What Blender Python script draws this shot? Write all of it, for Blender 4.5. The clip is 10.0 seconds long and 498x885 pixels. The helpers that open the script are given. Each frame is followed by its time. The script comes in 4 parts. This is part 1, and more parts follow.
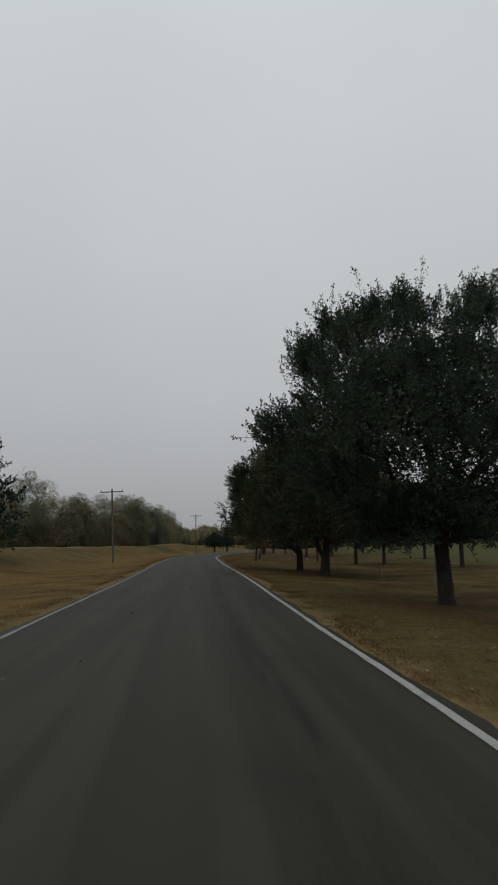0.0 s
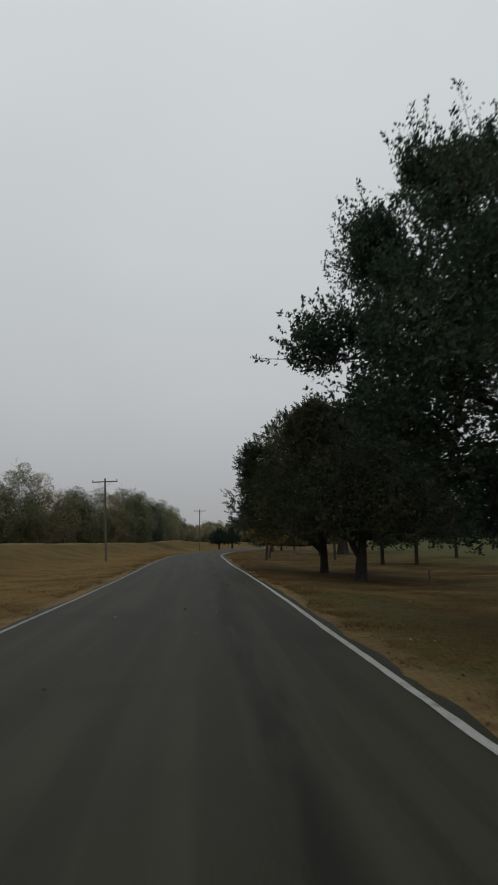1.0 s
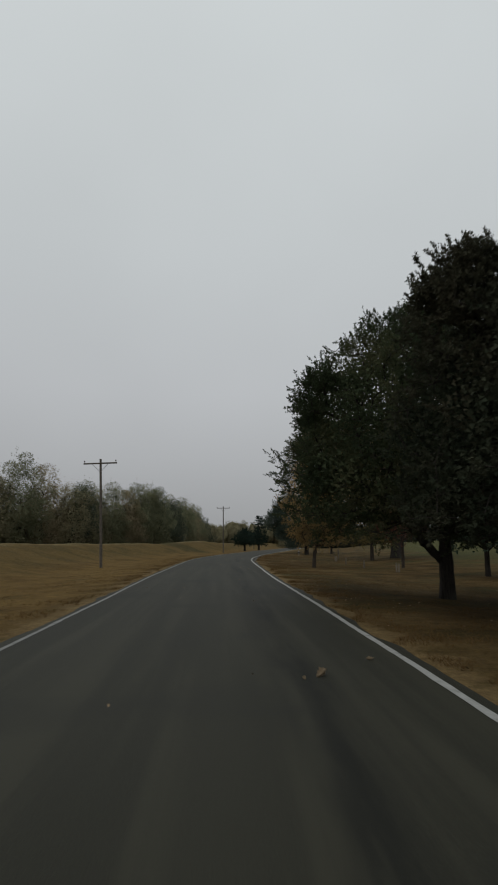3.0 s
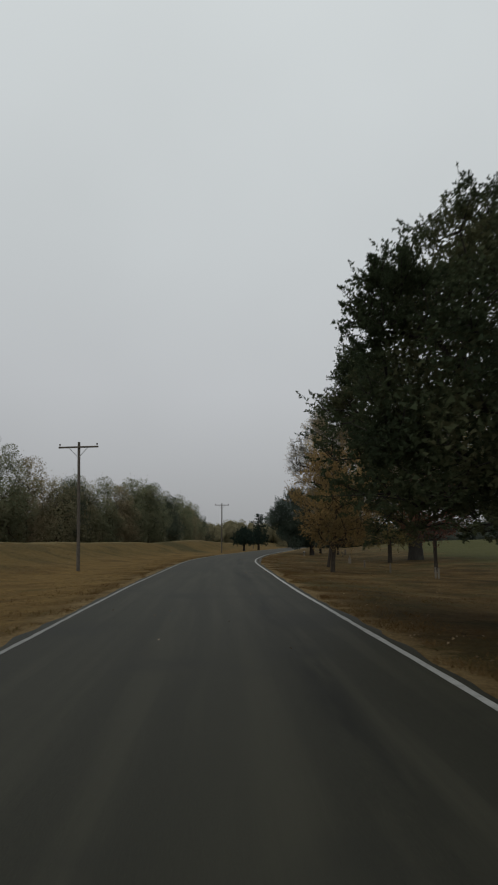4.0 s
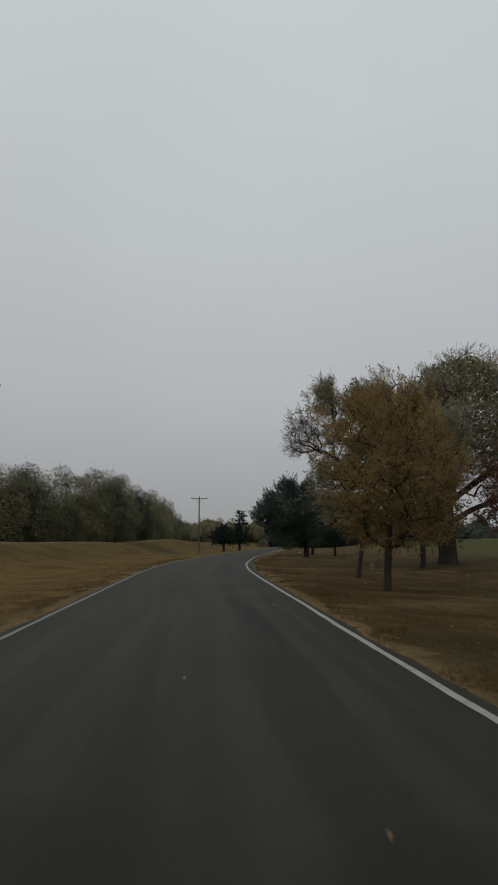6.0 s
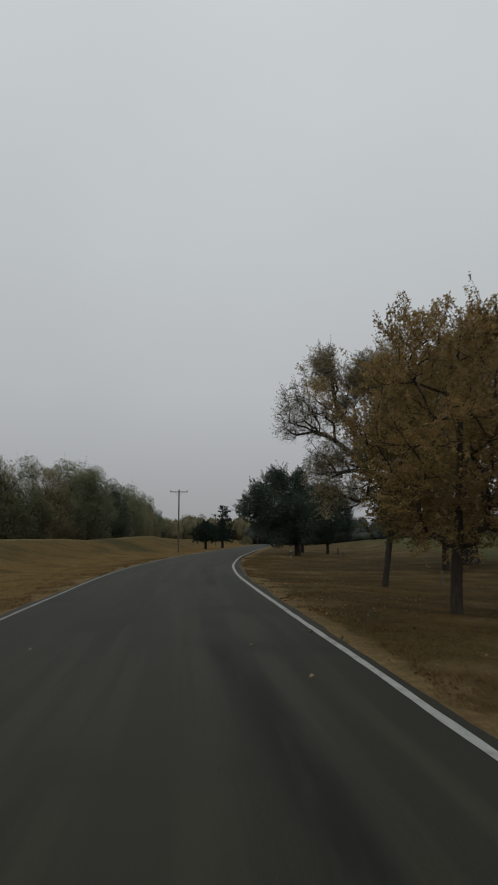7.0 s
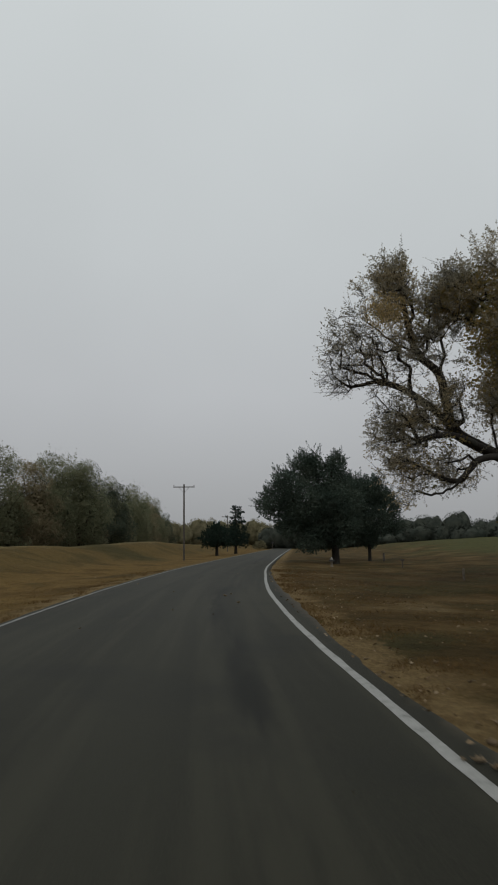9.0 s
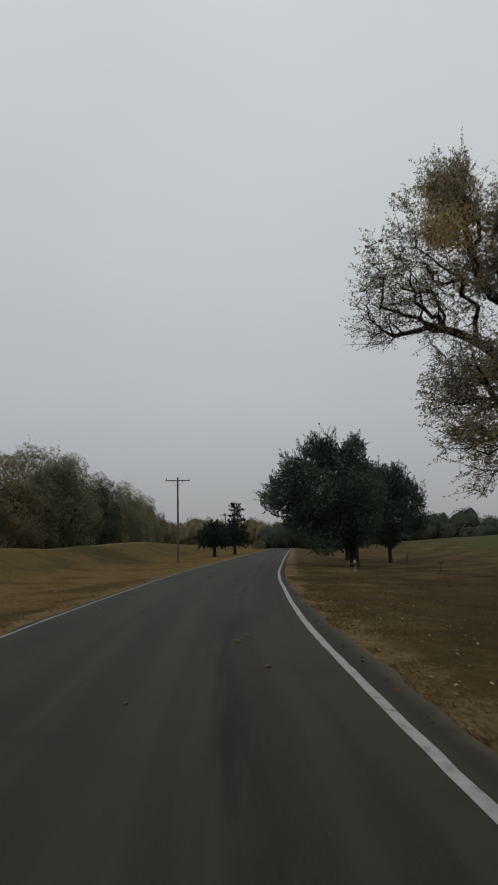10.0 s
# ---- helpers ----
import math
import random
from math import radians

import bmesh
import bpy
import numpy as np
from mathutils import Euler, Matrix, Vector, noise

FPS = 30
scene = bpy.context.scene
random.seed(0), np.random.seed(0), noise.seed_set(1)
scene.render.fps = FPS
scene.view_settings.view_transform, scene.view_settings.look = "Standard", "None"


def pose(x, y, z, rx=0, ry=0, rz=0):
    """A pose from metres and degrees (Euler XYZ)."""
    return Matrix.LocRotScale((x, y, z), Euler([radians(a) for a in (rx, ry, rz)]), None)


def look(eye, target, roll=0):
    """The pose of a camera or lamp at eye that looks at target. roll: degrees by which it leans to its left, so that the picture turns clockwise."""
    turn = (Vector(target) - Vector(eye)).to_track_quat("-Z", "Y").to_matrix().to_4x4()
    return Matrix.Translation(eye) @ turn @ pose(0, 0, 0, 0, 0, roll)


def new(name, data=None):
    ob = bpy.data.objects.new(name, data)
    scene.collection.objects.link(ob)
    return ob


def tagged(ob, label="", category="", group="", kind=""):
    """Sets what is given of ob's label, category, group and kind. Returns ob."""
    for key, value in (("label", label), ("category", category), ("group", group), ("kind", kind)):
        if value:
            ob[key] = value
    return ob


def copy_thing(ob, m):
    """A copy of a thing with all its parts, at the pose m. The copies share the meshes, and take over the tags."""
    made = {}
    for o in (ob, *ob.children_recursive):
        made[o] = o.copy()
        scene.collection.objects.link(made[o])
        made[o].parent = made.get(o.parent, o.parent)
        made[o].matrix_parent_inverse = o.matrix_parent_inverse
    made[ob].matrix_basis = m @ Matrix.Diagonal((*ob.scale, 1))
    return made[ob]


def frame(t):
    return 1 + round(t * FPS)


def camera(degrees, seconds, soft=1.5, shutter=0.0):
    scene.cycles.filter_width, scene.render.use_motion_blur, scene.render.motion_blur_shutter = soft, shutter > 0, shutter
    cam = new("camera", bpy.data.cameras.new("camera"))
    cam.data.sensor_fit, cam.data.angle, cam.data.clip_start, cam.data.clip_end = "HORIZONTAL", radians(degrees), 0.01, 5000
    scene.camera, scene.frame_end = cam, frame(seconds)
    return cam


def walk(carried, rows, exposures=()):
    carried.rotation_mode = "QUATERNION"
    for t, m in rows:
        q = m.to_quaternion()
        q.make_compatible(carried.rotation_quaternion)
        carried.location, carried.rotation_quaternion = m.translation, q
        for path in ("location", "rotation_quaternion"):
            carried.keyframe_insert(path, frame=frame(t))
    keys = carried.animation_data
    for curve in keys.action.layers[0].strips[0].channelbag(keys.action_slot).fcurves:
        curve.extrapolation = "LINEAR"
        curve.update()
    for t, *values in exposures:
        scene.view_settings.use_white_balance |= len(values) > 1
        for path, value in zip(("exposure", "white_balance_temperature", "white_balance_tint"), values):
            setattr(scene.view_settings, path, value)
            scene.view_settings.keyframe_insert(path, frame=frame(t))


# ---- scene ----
import collections

# camera: carried along the road at about 7 m/s, eye 1.4 m over the asphalt
cam = camera(44.8, 10.0, soft=1.9, shutter=0.25)
PATH = [
    (0, (0.000, -0.000, 1.439), (1.808, 19.634, 4.790), -0.33),
    (0.5, (0.087, 3.539, 1.433), (1.887, 23.177, 4.763), 0.05),
    (1, (0.160, 7.079, 1.422), (1.821, 26.742, 4.678), -0.14),
    (1.5, (0.176, 10.612, 1.427), (1.670, 30.264, 4.827), 0.27),
    (2, (0.165, 14.109, 1.410), (1.420, 33.797, 4.697), -0.25),
    (2.5, (0.138, 17.619, 1.412), (1.193, 37.307, 4.771), -0.32),
    (3, (0.092, 21.120, 1.429), (0.998, 40.826, 4.722), 0.16),
    (4.5, (-0.156, 31.386, 1.430), (0.961, 51.084, 4.706), 0.81),
    (5, (-0.186, 34.871, 1.387), (1.146, 54.552, 4.690), 1.02),
    (5.5, (-0.190, 38.333, 1.405), (1.279, 58.004, 4.706), 0.57),
    (7, (0.264, 49.254, 1.408), (2.588, 68.863, 4.584), 0.24),
    (7.5, (0.446, 52.829, 1.406), (2.816, 72.418, 4.673), -0.07),
    (8, (0.604, 56.369, 1.406), (2.942, 75.933, 4.838), -0.60),
    (8.5, (0.729, 59.979, 1.418), (2.861, 79.571, 4.825), -0.52),
    (9, (0.848, 63.624, 1.394), (2.874, 83.243, 4.714), -0.43),
    (9.5, (0.968, 67.299, 1.419), (3.049, 86.898, 4.814), -0.05),
    (10, (1.089, 71.005, 1.480), (3.239, 90.614, 4.775), -0.87),
]
EXPOSURE = [(0, 0.0), (0.5, 0.05), (1, 0.09), (1.5, 0.09), (2, 0.02), (2.5, -0.04), (3, 0.0), (4.5, 0.06), (5, 0.02), (5.5, -0.09), (7, -0.04), (7.5, 0.0), (10, 0.0)]
walk(cam, [(t, look(eye, target, roll)) for t, eye, target, roll in PATH], EXPOSURE)

# ---- world and light: a closed grey autumn sky ----
SUN_HEIGHT, SUN_TURN = radians(48), radians(200)
world = bpy.data.worlds.new("overcast")
scene.world = world
world.use_nodes = True
wt = world.node_tree
wt.nodes.clear()
w_out = wt.nodes.new("ShaderNodeOutputWorld")
w_bg = wt.nodes.new("ShaderNodeBackground")
w_sky = wt.nodes.new("ShaderNodeTexSky")
w_sky.sky_type = "NISHITA"
w_sky.sun_disc = False
w_sky.sun_elevation, w_sky.sun_rotation = SUN_HEIGHT, SUN_TURN
w_sky.air_density, w_sky.dust_density = 1.0, 4.0
w_grey = wt.nodes.new("ShaderNodeHueSaturation")
w_grey.inputs["Saturation"].default_value = 0.12
w_coord = wt.nodes.new("ShaderNodeTexCoord")
w_split = wt.nodes.new("ShaderNodeSeparateXYZ")
w_ramp = wt.nodes.new("ShaderNodeValToRGB")
w_cloud = wt.nodes.new("ShaderNodeTexNoise")
w_cloud.inputs["Scale"].default_value, w_cloud.inputs["Detail"].default_value = 2.2, 3.0
w_mix = wt.nodes.new("ShaderNodeMix")
w_mix.data_type, w_mix.blend_type = "RGBA", "MIX"
w_mix.inputs["Factor"].default_value = 0.9
w_var = wt.nodes.new("ShaderNodeMix")
w_var.data_type, w_var.blend_type = "RGBA", "OVERLAY"
w_var.inputs["Factor"].default_value = 0.10
SKY = ((0.0, (3.12, 3.20, 3.27)), (0.10, (3.58, 3.69, 3.81)), (0.24, (4.5, 4.68, 4.85)), (0.45, (5.3, 5.62, 5.75)), (0.72, (6.1, 6.5, 6.6)), (1.0, (6.1, 6.5, 6.6)))
SKY_STRENGTH = 0.105
while len(w_ramp.color_ramp.elements) < len(SKY):
    w_ramp.color_ramp.elements.new(0.5)
for element, (place, colour) in zip(w_ramp.color_ramp.elements, SKY):
    element.position, element.color = place, (*colour, 1)
wt.links.new(w_coord.outputs["Generated"], w_split.inputs[0])
wt.links.new(w_coord.outputs["Generated"], w_cloud.inputs["Vector"])
wt.links.new(w_split.outputs["Z"], w_ramp.inputs[0])
wt.links.new(w_sky.outputs[0], w_grey.inputs["Color"])
wt.links.new(w_grey.outputs[0], w_mix.inputs["A"])
wt.links.new(w_ramp.outputs[0], w_mix.inputs["B"])
wt.links.new(w_mix.outputs["Result"], w_var.inputs["A"])
wt.links.new(w_cloud.outputs["Fac"], w_var.inputs["B"])
wt.links.new(w_var.outputs["Result"], w_bg.inputs["Color"])
w_bg.inputs["Strength"].default_value = SKY_STRENGTH
wt.links.new(w_bg.outputs[0], w_out.inputs["Surface"])

sun_data = bpy.data.lights.new("sun", "SUN")
sun_data.energy, sun_data.angle, sun_data.color = 0.35, radians(40), (1.0, 0.97, 0.92)
sun = new("sun", sun_data)
sun.matrix_world = look((40 * math.sin(SUN_TURN), 40 * math.cos(SUN_TURN), 44), (0, 0, 0))
sun.location = (0, 30, 60)


# ---- materials ----
def material(name, rough=0.8, metal=0.0):
    m = bpy.data.materials.new(name)
    m.use_nodes = True
    b = m.node_tree.nodes["Principled BSDF"]
    b.inputs["Roughness"].default_value, b.inputs["Metallic"].default_value = rough, metal
    return m, m.node_tree, b


def noise_node(nt, scale, detail=4.0, rough=0.55, vector=None):
    n = nt.nodes.new("ShaderNodeTexNoise")
    n.inputs["Scale"].default_value, n.inputs["Detail"].default_value, n.inputs["Roughness"].default_value = scale, detail, rough
    if vector:
        nt.links.new(vector, n.inputs["Vector"])
    return n.outputs["Fac"]


def ramp_node(nt, fac, stops):
    r = nt.nodes.new("ShaderNodeValToRGB")
    while len(r.color_ramp.elements) < len(stops):
        r.color_ramp.elements.new(0.5)
    for e, (p, c) in zip(r.color_ramp.elements, stops):
        e.position, e.color = p, (*c, 1)
    nt.links.new(fac, r.inputs[0])
    return r.outputs[0]


def mix_node(nt, fac, a, b, mode="MIX"):
    m = nt.nodes.new("ShaderNodeMix")
    m.data_type, m.blend_type = "RGBA", mode
    for value, key in ((fac, "Factor"), (a, "A"), (b, "B")):
        if isinstance(value, (int, float)):
            m.inputs[key].default_value = value
        elif isinstance(value, tuple):
            m.inputs[key].default_value = (*value, 1)
        else:
            nt.links.new(value, m.inputs[key])
    return m.outputs["Result"]


def math_node(nt, op, a, b=0.0):
    n = nt.nodes.new("ShaderNodeMath")
    n.operation = op
    n.use_clamp = op in ("MULTIPLY_ADD",)
    for i, value in enumerate((a, b)):
        if isinstance(value, (int, float)):
            n.inputs[i].default_value = value
        else:
            nt.links.new(value, n.inputs[i])
    return n.outputs[0]


def map_node(nt, value, a, b, c=0.0, d=1.0):
    n = nt.nodes.new("ShaderNodeMapRange")
    n.interpolation_type = "SMOOTHSTEP"
    nt.links.new(value, n.inputs["Value"])
    for key, v in (("From Min", a), ("From Max", b), ("To Min", c), ("To Max", d)):
        n.inputs[key].default_value = v
    return n.outputs["Result"]


def bump_node(nt, b, height, strength=0.5, distance=0.02):
    n = nt.nodes.new("ShaderNodeBump")
    n.inputs["Strength"].default_value, n.inputs["Distance"].default_value = strength, distance
    nt.links.new(height, n.inputs["Height"])
    nt.links.new(n.outputs["Normal"], b.inputs["Normal"])


def attribute(nt, name):
    n = nt.nodes.new("ShaderNodeAttribute")
    n.attribute_name = name
    return n.outputs["Fac"]


def object_coord(nt):
    return nt.nodes.new("ShaderNodeTexCoord").outputs["Object"]


def position(nt):
    return nt.nodes.new("ShaderNodeNewGeometry").outputs["Position"]


def leaf_material(name, colours, rough=0.8, through_light=0.08, last=1.0, speckle=0.5):
    """Foliage whose hue differs from leaf to leaf and from clump to clump."""
    m, nt, b = material(name, rough)
    b.inputs["Specular IOR Level"].default_value = 0.08
    rnd = nt.nodes.new("ShaderNodeNewGeometry").outputs["Random Per Island"]
    clump = noise_node(nt, 0.55, 2.0, vector=object_coord(nt))
    f = math_node(nt, "ADD", math_node(nt, "MULTIPLY", rnd, speckle), math_node(nt, "MULTIPLY", map_node(nt, clump, 0.3, 0.7), 1 - speckle))
    n = len(colours)
    col = ramp_node(nt, f, [(last * i / max(1, n - 1), c) for i, c in enumerate(colours)])
    nt.links.new(col, b.inputs["Base Color"])
    t = nt.nodes.new("ShaderNodeBsdfTranslucent")
    nt.links.new(col, t.inputs["Color"])
    mx = nt.nodes.new("ShaderNodeMixShader")
    mx.inputs[0].default_value = through_light
    out = nt.nodes["Material Output"]
    nt.links.new(b.outputs[0], mx.inputs[1])
    nt.links.new(t.outputs[0], mx.inputs[2])
    nt.links.new(mx.outputs[0], out.inputs["Surface"])
    return m


def bark_material(name, dark, light):
    m, nt, b = material(name, 0.92)
    b.inputs["Specular IOR Level"].default_value = 0.15
    co = object_coord(nt)
    mp = nt.nodes.new("ShaderNodeMapping")
    mp.inputs["Scale"].default_value = (9, 9, 1.6)
    nt.links.new(co, mp.inputs["Vector"])
    furrow = noise_node(nt, 2.0, 6.0, 0.65, mp.outputs[0])
    blotch = noise_node(nt, 0.8, 3.0, vector=co)
    col = ramp_node(nt, furrow, [(0.3, dark), (0.7, light)])
    col = mix_node(nt, map_node(nt, blotch, 0.5, 0.75, 0, 0.35), col, (0.10, 0.105, 0.085))
    nt.links.new(col, b.inputs["Base Color"])
    bump_node(nt, b, furrow, 0.9, 0.03)
    return m


def asphalt_material():
    m, nt, b = material("asphalt", 0.72)
    b.inputs["Specular IOR Level"].default_value = 0.155
    p = position(nt)
    lat, along = attribute(nt, "lat"), attribute(nt, "along")
    stones = noise_node(nt, 90, 2.0, vector=p)
    patch = noise_node(nt, 0.35, 5.0, vector=p)
    cmb = nt.nodes.new("ShaderNodeCombineXYZ")
    nt.links.new(math_node(nt, "MULTIPLY", lat, 2.2), cmb.inputs[0])
    nt.links.new(math_node(nt, "MULTIPLY", along, 0.07), cmb.inputs[1])
    streak = noise_node(nt, 1.0, 4.0, vector=cmb.outputs[0])
    base = ramp_node(nt, stones, [(0.25, (0.0142, 0.0142, 0.0093)), (0.5, (0.0212, 0.0207, 0.0138)), (0.8, (0.0411, 0.0397, 0.0265))])
    base = mix_node(nt, map_node(nt, streak, 0.44, 0.62, 0, 0.8), base, (0.0360, 0.0344, 0.0231))
    base = mix_node(nt, map_node(nt, patch, 0.52, 0.66, 0, 0.65), base, (0.0171, 0.0171, 0.0126))
    # oil line and tyre wear of the lane that is driven
    oil_way = nt.nodes.new("ShaderNodeCombineXYZ")
    nt.links.new(math_node(nt, "MULTIPLY", lat, 1.5), oil_way.inputs[0])
    nt.links.new(math_node(nt, "MULTIPLY", along, 0.16), oil_way.inputs[1])
    drift = math_node(nt, "MULTIPLY", math_node(nt, "SUBTRACT", noise_node(nt, 0.08, 2.0, vector=p), 0.5), 1.6)
    oil = math_node(nt, "ABSOLUTE", math_node(nt, "SUBTRACT", math_node(nt, "ADD", lat, drift), 1.2))
    spill = math_node(nt, "MULTIPLY", map_node(nt, oil, 0.04, 0.34, 1, 0), map_node(nt, noise_node(nt, 1.0, 4.0, 0.65, oil_way.outputs[0]), 0.42, 0.6))
    base = mix_node(nt, math_node(nt, "MULTIPLY", spill, 0.85), base, (0.0080, 0.0084, 0.0059))
    worn = math_node(nt, "MINIMUM", math_node(nt, "ABSOLUTE", math_node(nt, "SUBTRACT", lat, 0.35)), math_node(nt, "ABSOLUTE", math_node(nt, "ADD", lat, 1.45)))
    base = mix_node(nt, map_node(nt, worn, 0.05, 0.6, 0.28, 0), base, (0.0379, 0.0364, 0.0246))
    # sand and crumbs along the broken edge
    edge = math_node(nt, "ADD", math_node(nt, "ABSOLUTE", lat), math_node(nt, "MULTIPLY", math_node(nt, "SUBTRACT", noise_node(nt, 3.0, 4.0, vector=p), 0.5), 0.35))
    base = mix_node(nt, map_node(nt, edge, 2.78, 3.1, 0, 0.4), base, (0.1394, 0.1107, 0.0738))
    nt.links.new(base, b.inputs["Base Color"])
    bump_node(nt, b, math_node(nt, "ADD", stones, math_node(nt, "MULTIPLY", patch, 0.4)), 0.5, 0.006)
    return m


def mapped(nt, vector, scale):
    n = nt.nodes.new("ShaderNodeMapping")
    n.inputs["Scale"].default_value = scale
    nt.links.new(vector, n.inputs["Vector"])
    return n.outputs[0]


def split_y(nt, vector):
    n = nt.nodes.new("ShaderNodeSeparateXYZ")
    nt.links.new(vector, n.inputs[0])
    return n.outputs["Y"]


def grainy(nt, col, value, low, high):
    """Lightens and darkens a colour by a fine pattern."""
    return mix_node(nt, 1.0, col, ramp_node(nt, value, [(0.3, (low, low, low)), (0.7, (high, high, high))]), "MULTIPLY")


def ground_material():
    m, nt, b = material("dry_grass_ground", 0.95)
    b.inputs["Specular IOR Level"].default_value = 0.06
    p = position(nt)
    d = attribute(nt, "road_dist")
    fine, mid, big = noise_node(nt, 17, 6.0, 0.75, p), noise_node(nt, 1.1, 5.0, 0.6, p), noise_node(nt, 0.13, 4.0, 0.55, p)
    # park side: rusty thatch, olive hollows and pale combed streaks
    patchy = noise_node(nt, 0.34, 7.0, 0.60, p)
    col = ramp_node(nt, patchy, [(0.33, (0.0374, 0.0292, 0.0110)), (0.42, (0.0583, 0.0385, 0.0141)), (0.50, (0.0781, 0.0495, 0.0182)), (0.58, (0.1012, 0.0671, 0.0270)), (0.68, (0.1342, 0.0968, 0.0473))])
    olive = noise_node(nt, 0.23, 5.0, 0.6, p)
    col = mix_node(nt, map_node(nt, olive, 0.48, 0.62, 0, 0.62), col, ramp_node(nt, fine, [(0.3, (0.0330, 0.0303, 0.0116)), (0.7, (0.0616, 0.0550, 0.0209))]))
    # olive turf along the first stretch of the verge
    turf = ramp_node(nt, fine, [(0.3, (0.056, 0.051, 0.0185)), (0.7, (0.126, 0.109, 0.0430))])
    stretch = math_node(nt, "MULTIPLY", map_node(nt, split_y(nt, p), 14, 34, 0.85, 0), map_node(nt, math_node(nt, "ADD", d, math_node(nt, "MULTIPLY", mid, 2.0)), 5.6, 8.0, 1, 0))
    col = mix_node(nt, math_node(nt, "MULTIPLY", stretch, map_node(nt, patchy, 0.38, 0.6, 1, 0.45)), col, turf)
    # the fairway, far to the right, is still green
    green = ramp_node(nt, fine, [(0.3, (0.045, 0.049, 0.0170)), (0.7, (0.084, 0.087, 0.0315))])
    far = math_node(nt, "ADD", d, math_node(nt, "MULTIPLY", math_node(nt, "SUBTRACT", big, 0.5), 26.0))
    far = math_node(nt, "ADD", far, math_node(nt, "MULTIPLY", math_node(nt, "SUBTRACT", mid, 0.5), 9.0))
    col = mix_node(nt, map_node(nt, far, 17, 29, 0, 0.85), col, green)
    # left bank: straw in soft patches, olive on the slope
    bands = noise_node(nt, 0.24, 7.0, 0.62, mapped(nt, p, (1.0, 0.85, 1.0)))
    bank = ramp_node(nt, bands, [(0.33, (0.072, 0.048, 0.0170)), (0.43, (0.104, 0.064, 0.0210)), (0.52, (0.146, 0.094, 0.0325)), (0.60, (0.122, 0.076, 0.0250)), (0.68, (0.084, 0.060, 0.0210))])
    slope = math_node(nt, "ADD", d, math_node(nt, "MULTIPLY", math_node(nt, "SUBTRACT", mid, 0.5), 5.0))
    bank = mix_node(nt, math_node(nt, "MULTIPLY", map_node(nt, slope, -9.0, -13.5), map_node(nt, bands, 0.36, 0.54, 0.8, 0.45)), bank, (0.076, 0.058, 0.0220))
    col = mix_node(nt, map_node(nt, d, -2.9, -4.2, 0, 1.0), col, bank)
    # pale dry grass along the crest, darker green in the swale across the bank
    crest = math_node(nt, "ABSOLUTE", math_node(nt, "ADD", slope, 18.2))
    col = mix_node(nt, map_node(nt, crest, 0.3, 1.6, 0.6, 0), col, (0.185, 0.150, 0.078))
    dip = math_node(nt, "ABSOLUTE", math_node(nt, "SUBTRACT", math_node(nt, "ADD", split_y(nt, p), math_node(nt, "MULTIPLY", d, 0.6)), 122.0))
    dip = math_node(nt, "MULTIPLY", map_node(nt, math_node(nt, "ADD", dip, math_node(nt, "MULTIPLY", mid, 6.0)), 4.0, 12.0, 0.7, 0), map_node(nt, d, -7.5, -11.0))
    col = mix_node(nt, dip, col, (0.036, 0.035, 0.0135))
    # tufts, crumbs and bare spots
    tuft = noise_node(nt, 4.2, 6.0, 0.70, p)
    col = grainy(nt, grainy(nt, col, fine, 0.62, 1.34), tuft, 0.70, 1.26)
    spots = noise_node(nt, 2.1, 4.0, 0.6, p)
    col = mix_node(nt, map_node(nt, spots, 0.37, 0.29, 0, 0.5), col, (0.022, 0.015, 0.0062))
    # straw and sand on the shoulder, with a ragged outer edge
    side = math_node(nt, "ADD", math_node(nt, "ABSOLUTE", d), math_node(nt, "MULTIPLY", math_node(nt, "SUBTRACT", mid, 0.5), 1.5))
    side = math_node(nt, "ADD", side, math_node(nt, "MULTIPLY", math_node(nt, "SUBTRACT", tuft, 0.5), 2.0))
    side = math_node(nt, "ADD", side, map_node(nt, split_y(nt, p), 56, 74, 0.10, -0.22))
    sand = grainy(nt, ramp_node(nt, tuft, [(0.3, (0.100, 0.064, 0.0270)), (0.7, (0.225, 0.160, 0.076))]), fine, 0.62, 1.38)
    col = mix_node(nt, map_node(nt, side, 3.15, 3.65, 0.88, 0), col, sand)
    nt.links.new(col, b.inputs["Base Color"])
    bump_node(nt, b, math_node(nt, "ADD", math_node(nt, "MULTIPLY", fine, 0.5), math_node(nt, "ADD", mid, tuft)), 0.9, 0.08)
    return m


def paint_material(name, fade):
    m, nt, b = material(name, 0.7)
    p = position(nt)
    wear, grain = noise_node(nt, 5, 5.0, 0.7, p), noise_node(nt, 60, 2.0, vector=p)
    col = ramp_node(nt, wear, [(0.30, (0.11 * fade, 0.11 * fade, 0.10 * fade)), (0.44, (0.27 * fade, 0.27 * fade, 0.25 * fade)), (0.72, (0.36 * fade, 0.355 * fade, 0.335 * fade))])
    col = mix_node(nt, map_node(nt, grain, 0.35, 0.5, 0.35, 0), col, (0.17 * fade, 0.17 * fade, 0.16 * fade))
    nt.links.new(col, b.inputs["Base Color"])
    return m


def plain_material(name, dark, light, rough=0.8, metal=0.0, scale=6.0, bump=0.2):
    m, nt, b = material(name, rough, metal)
    n = noise_node(nt, scale, 5.0, 0.6, object_coord(nt))
    nt.links.new(ramp_node(nt, n, [(0.3, dark), (0.7, light)]), b.inputs["Base Color"])
    bump_node(nt, b, n, bump, 0.01)
    return m


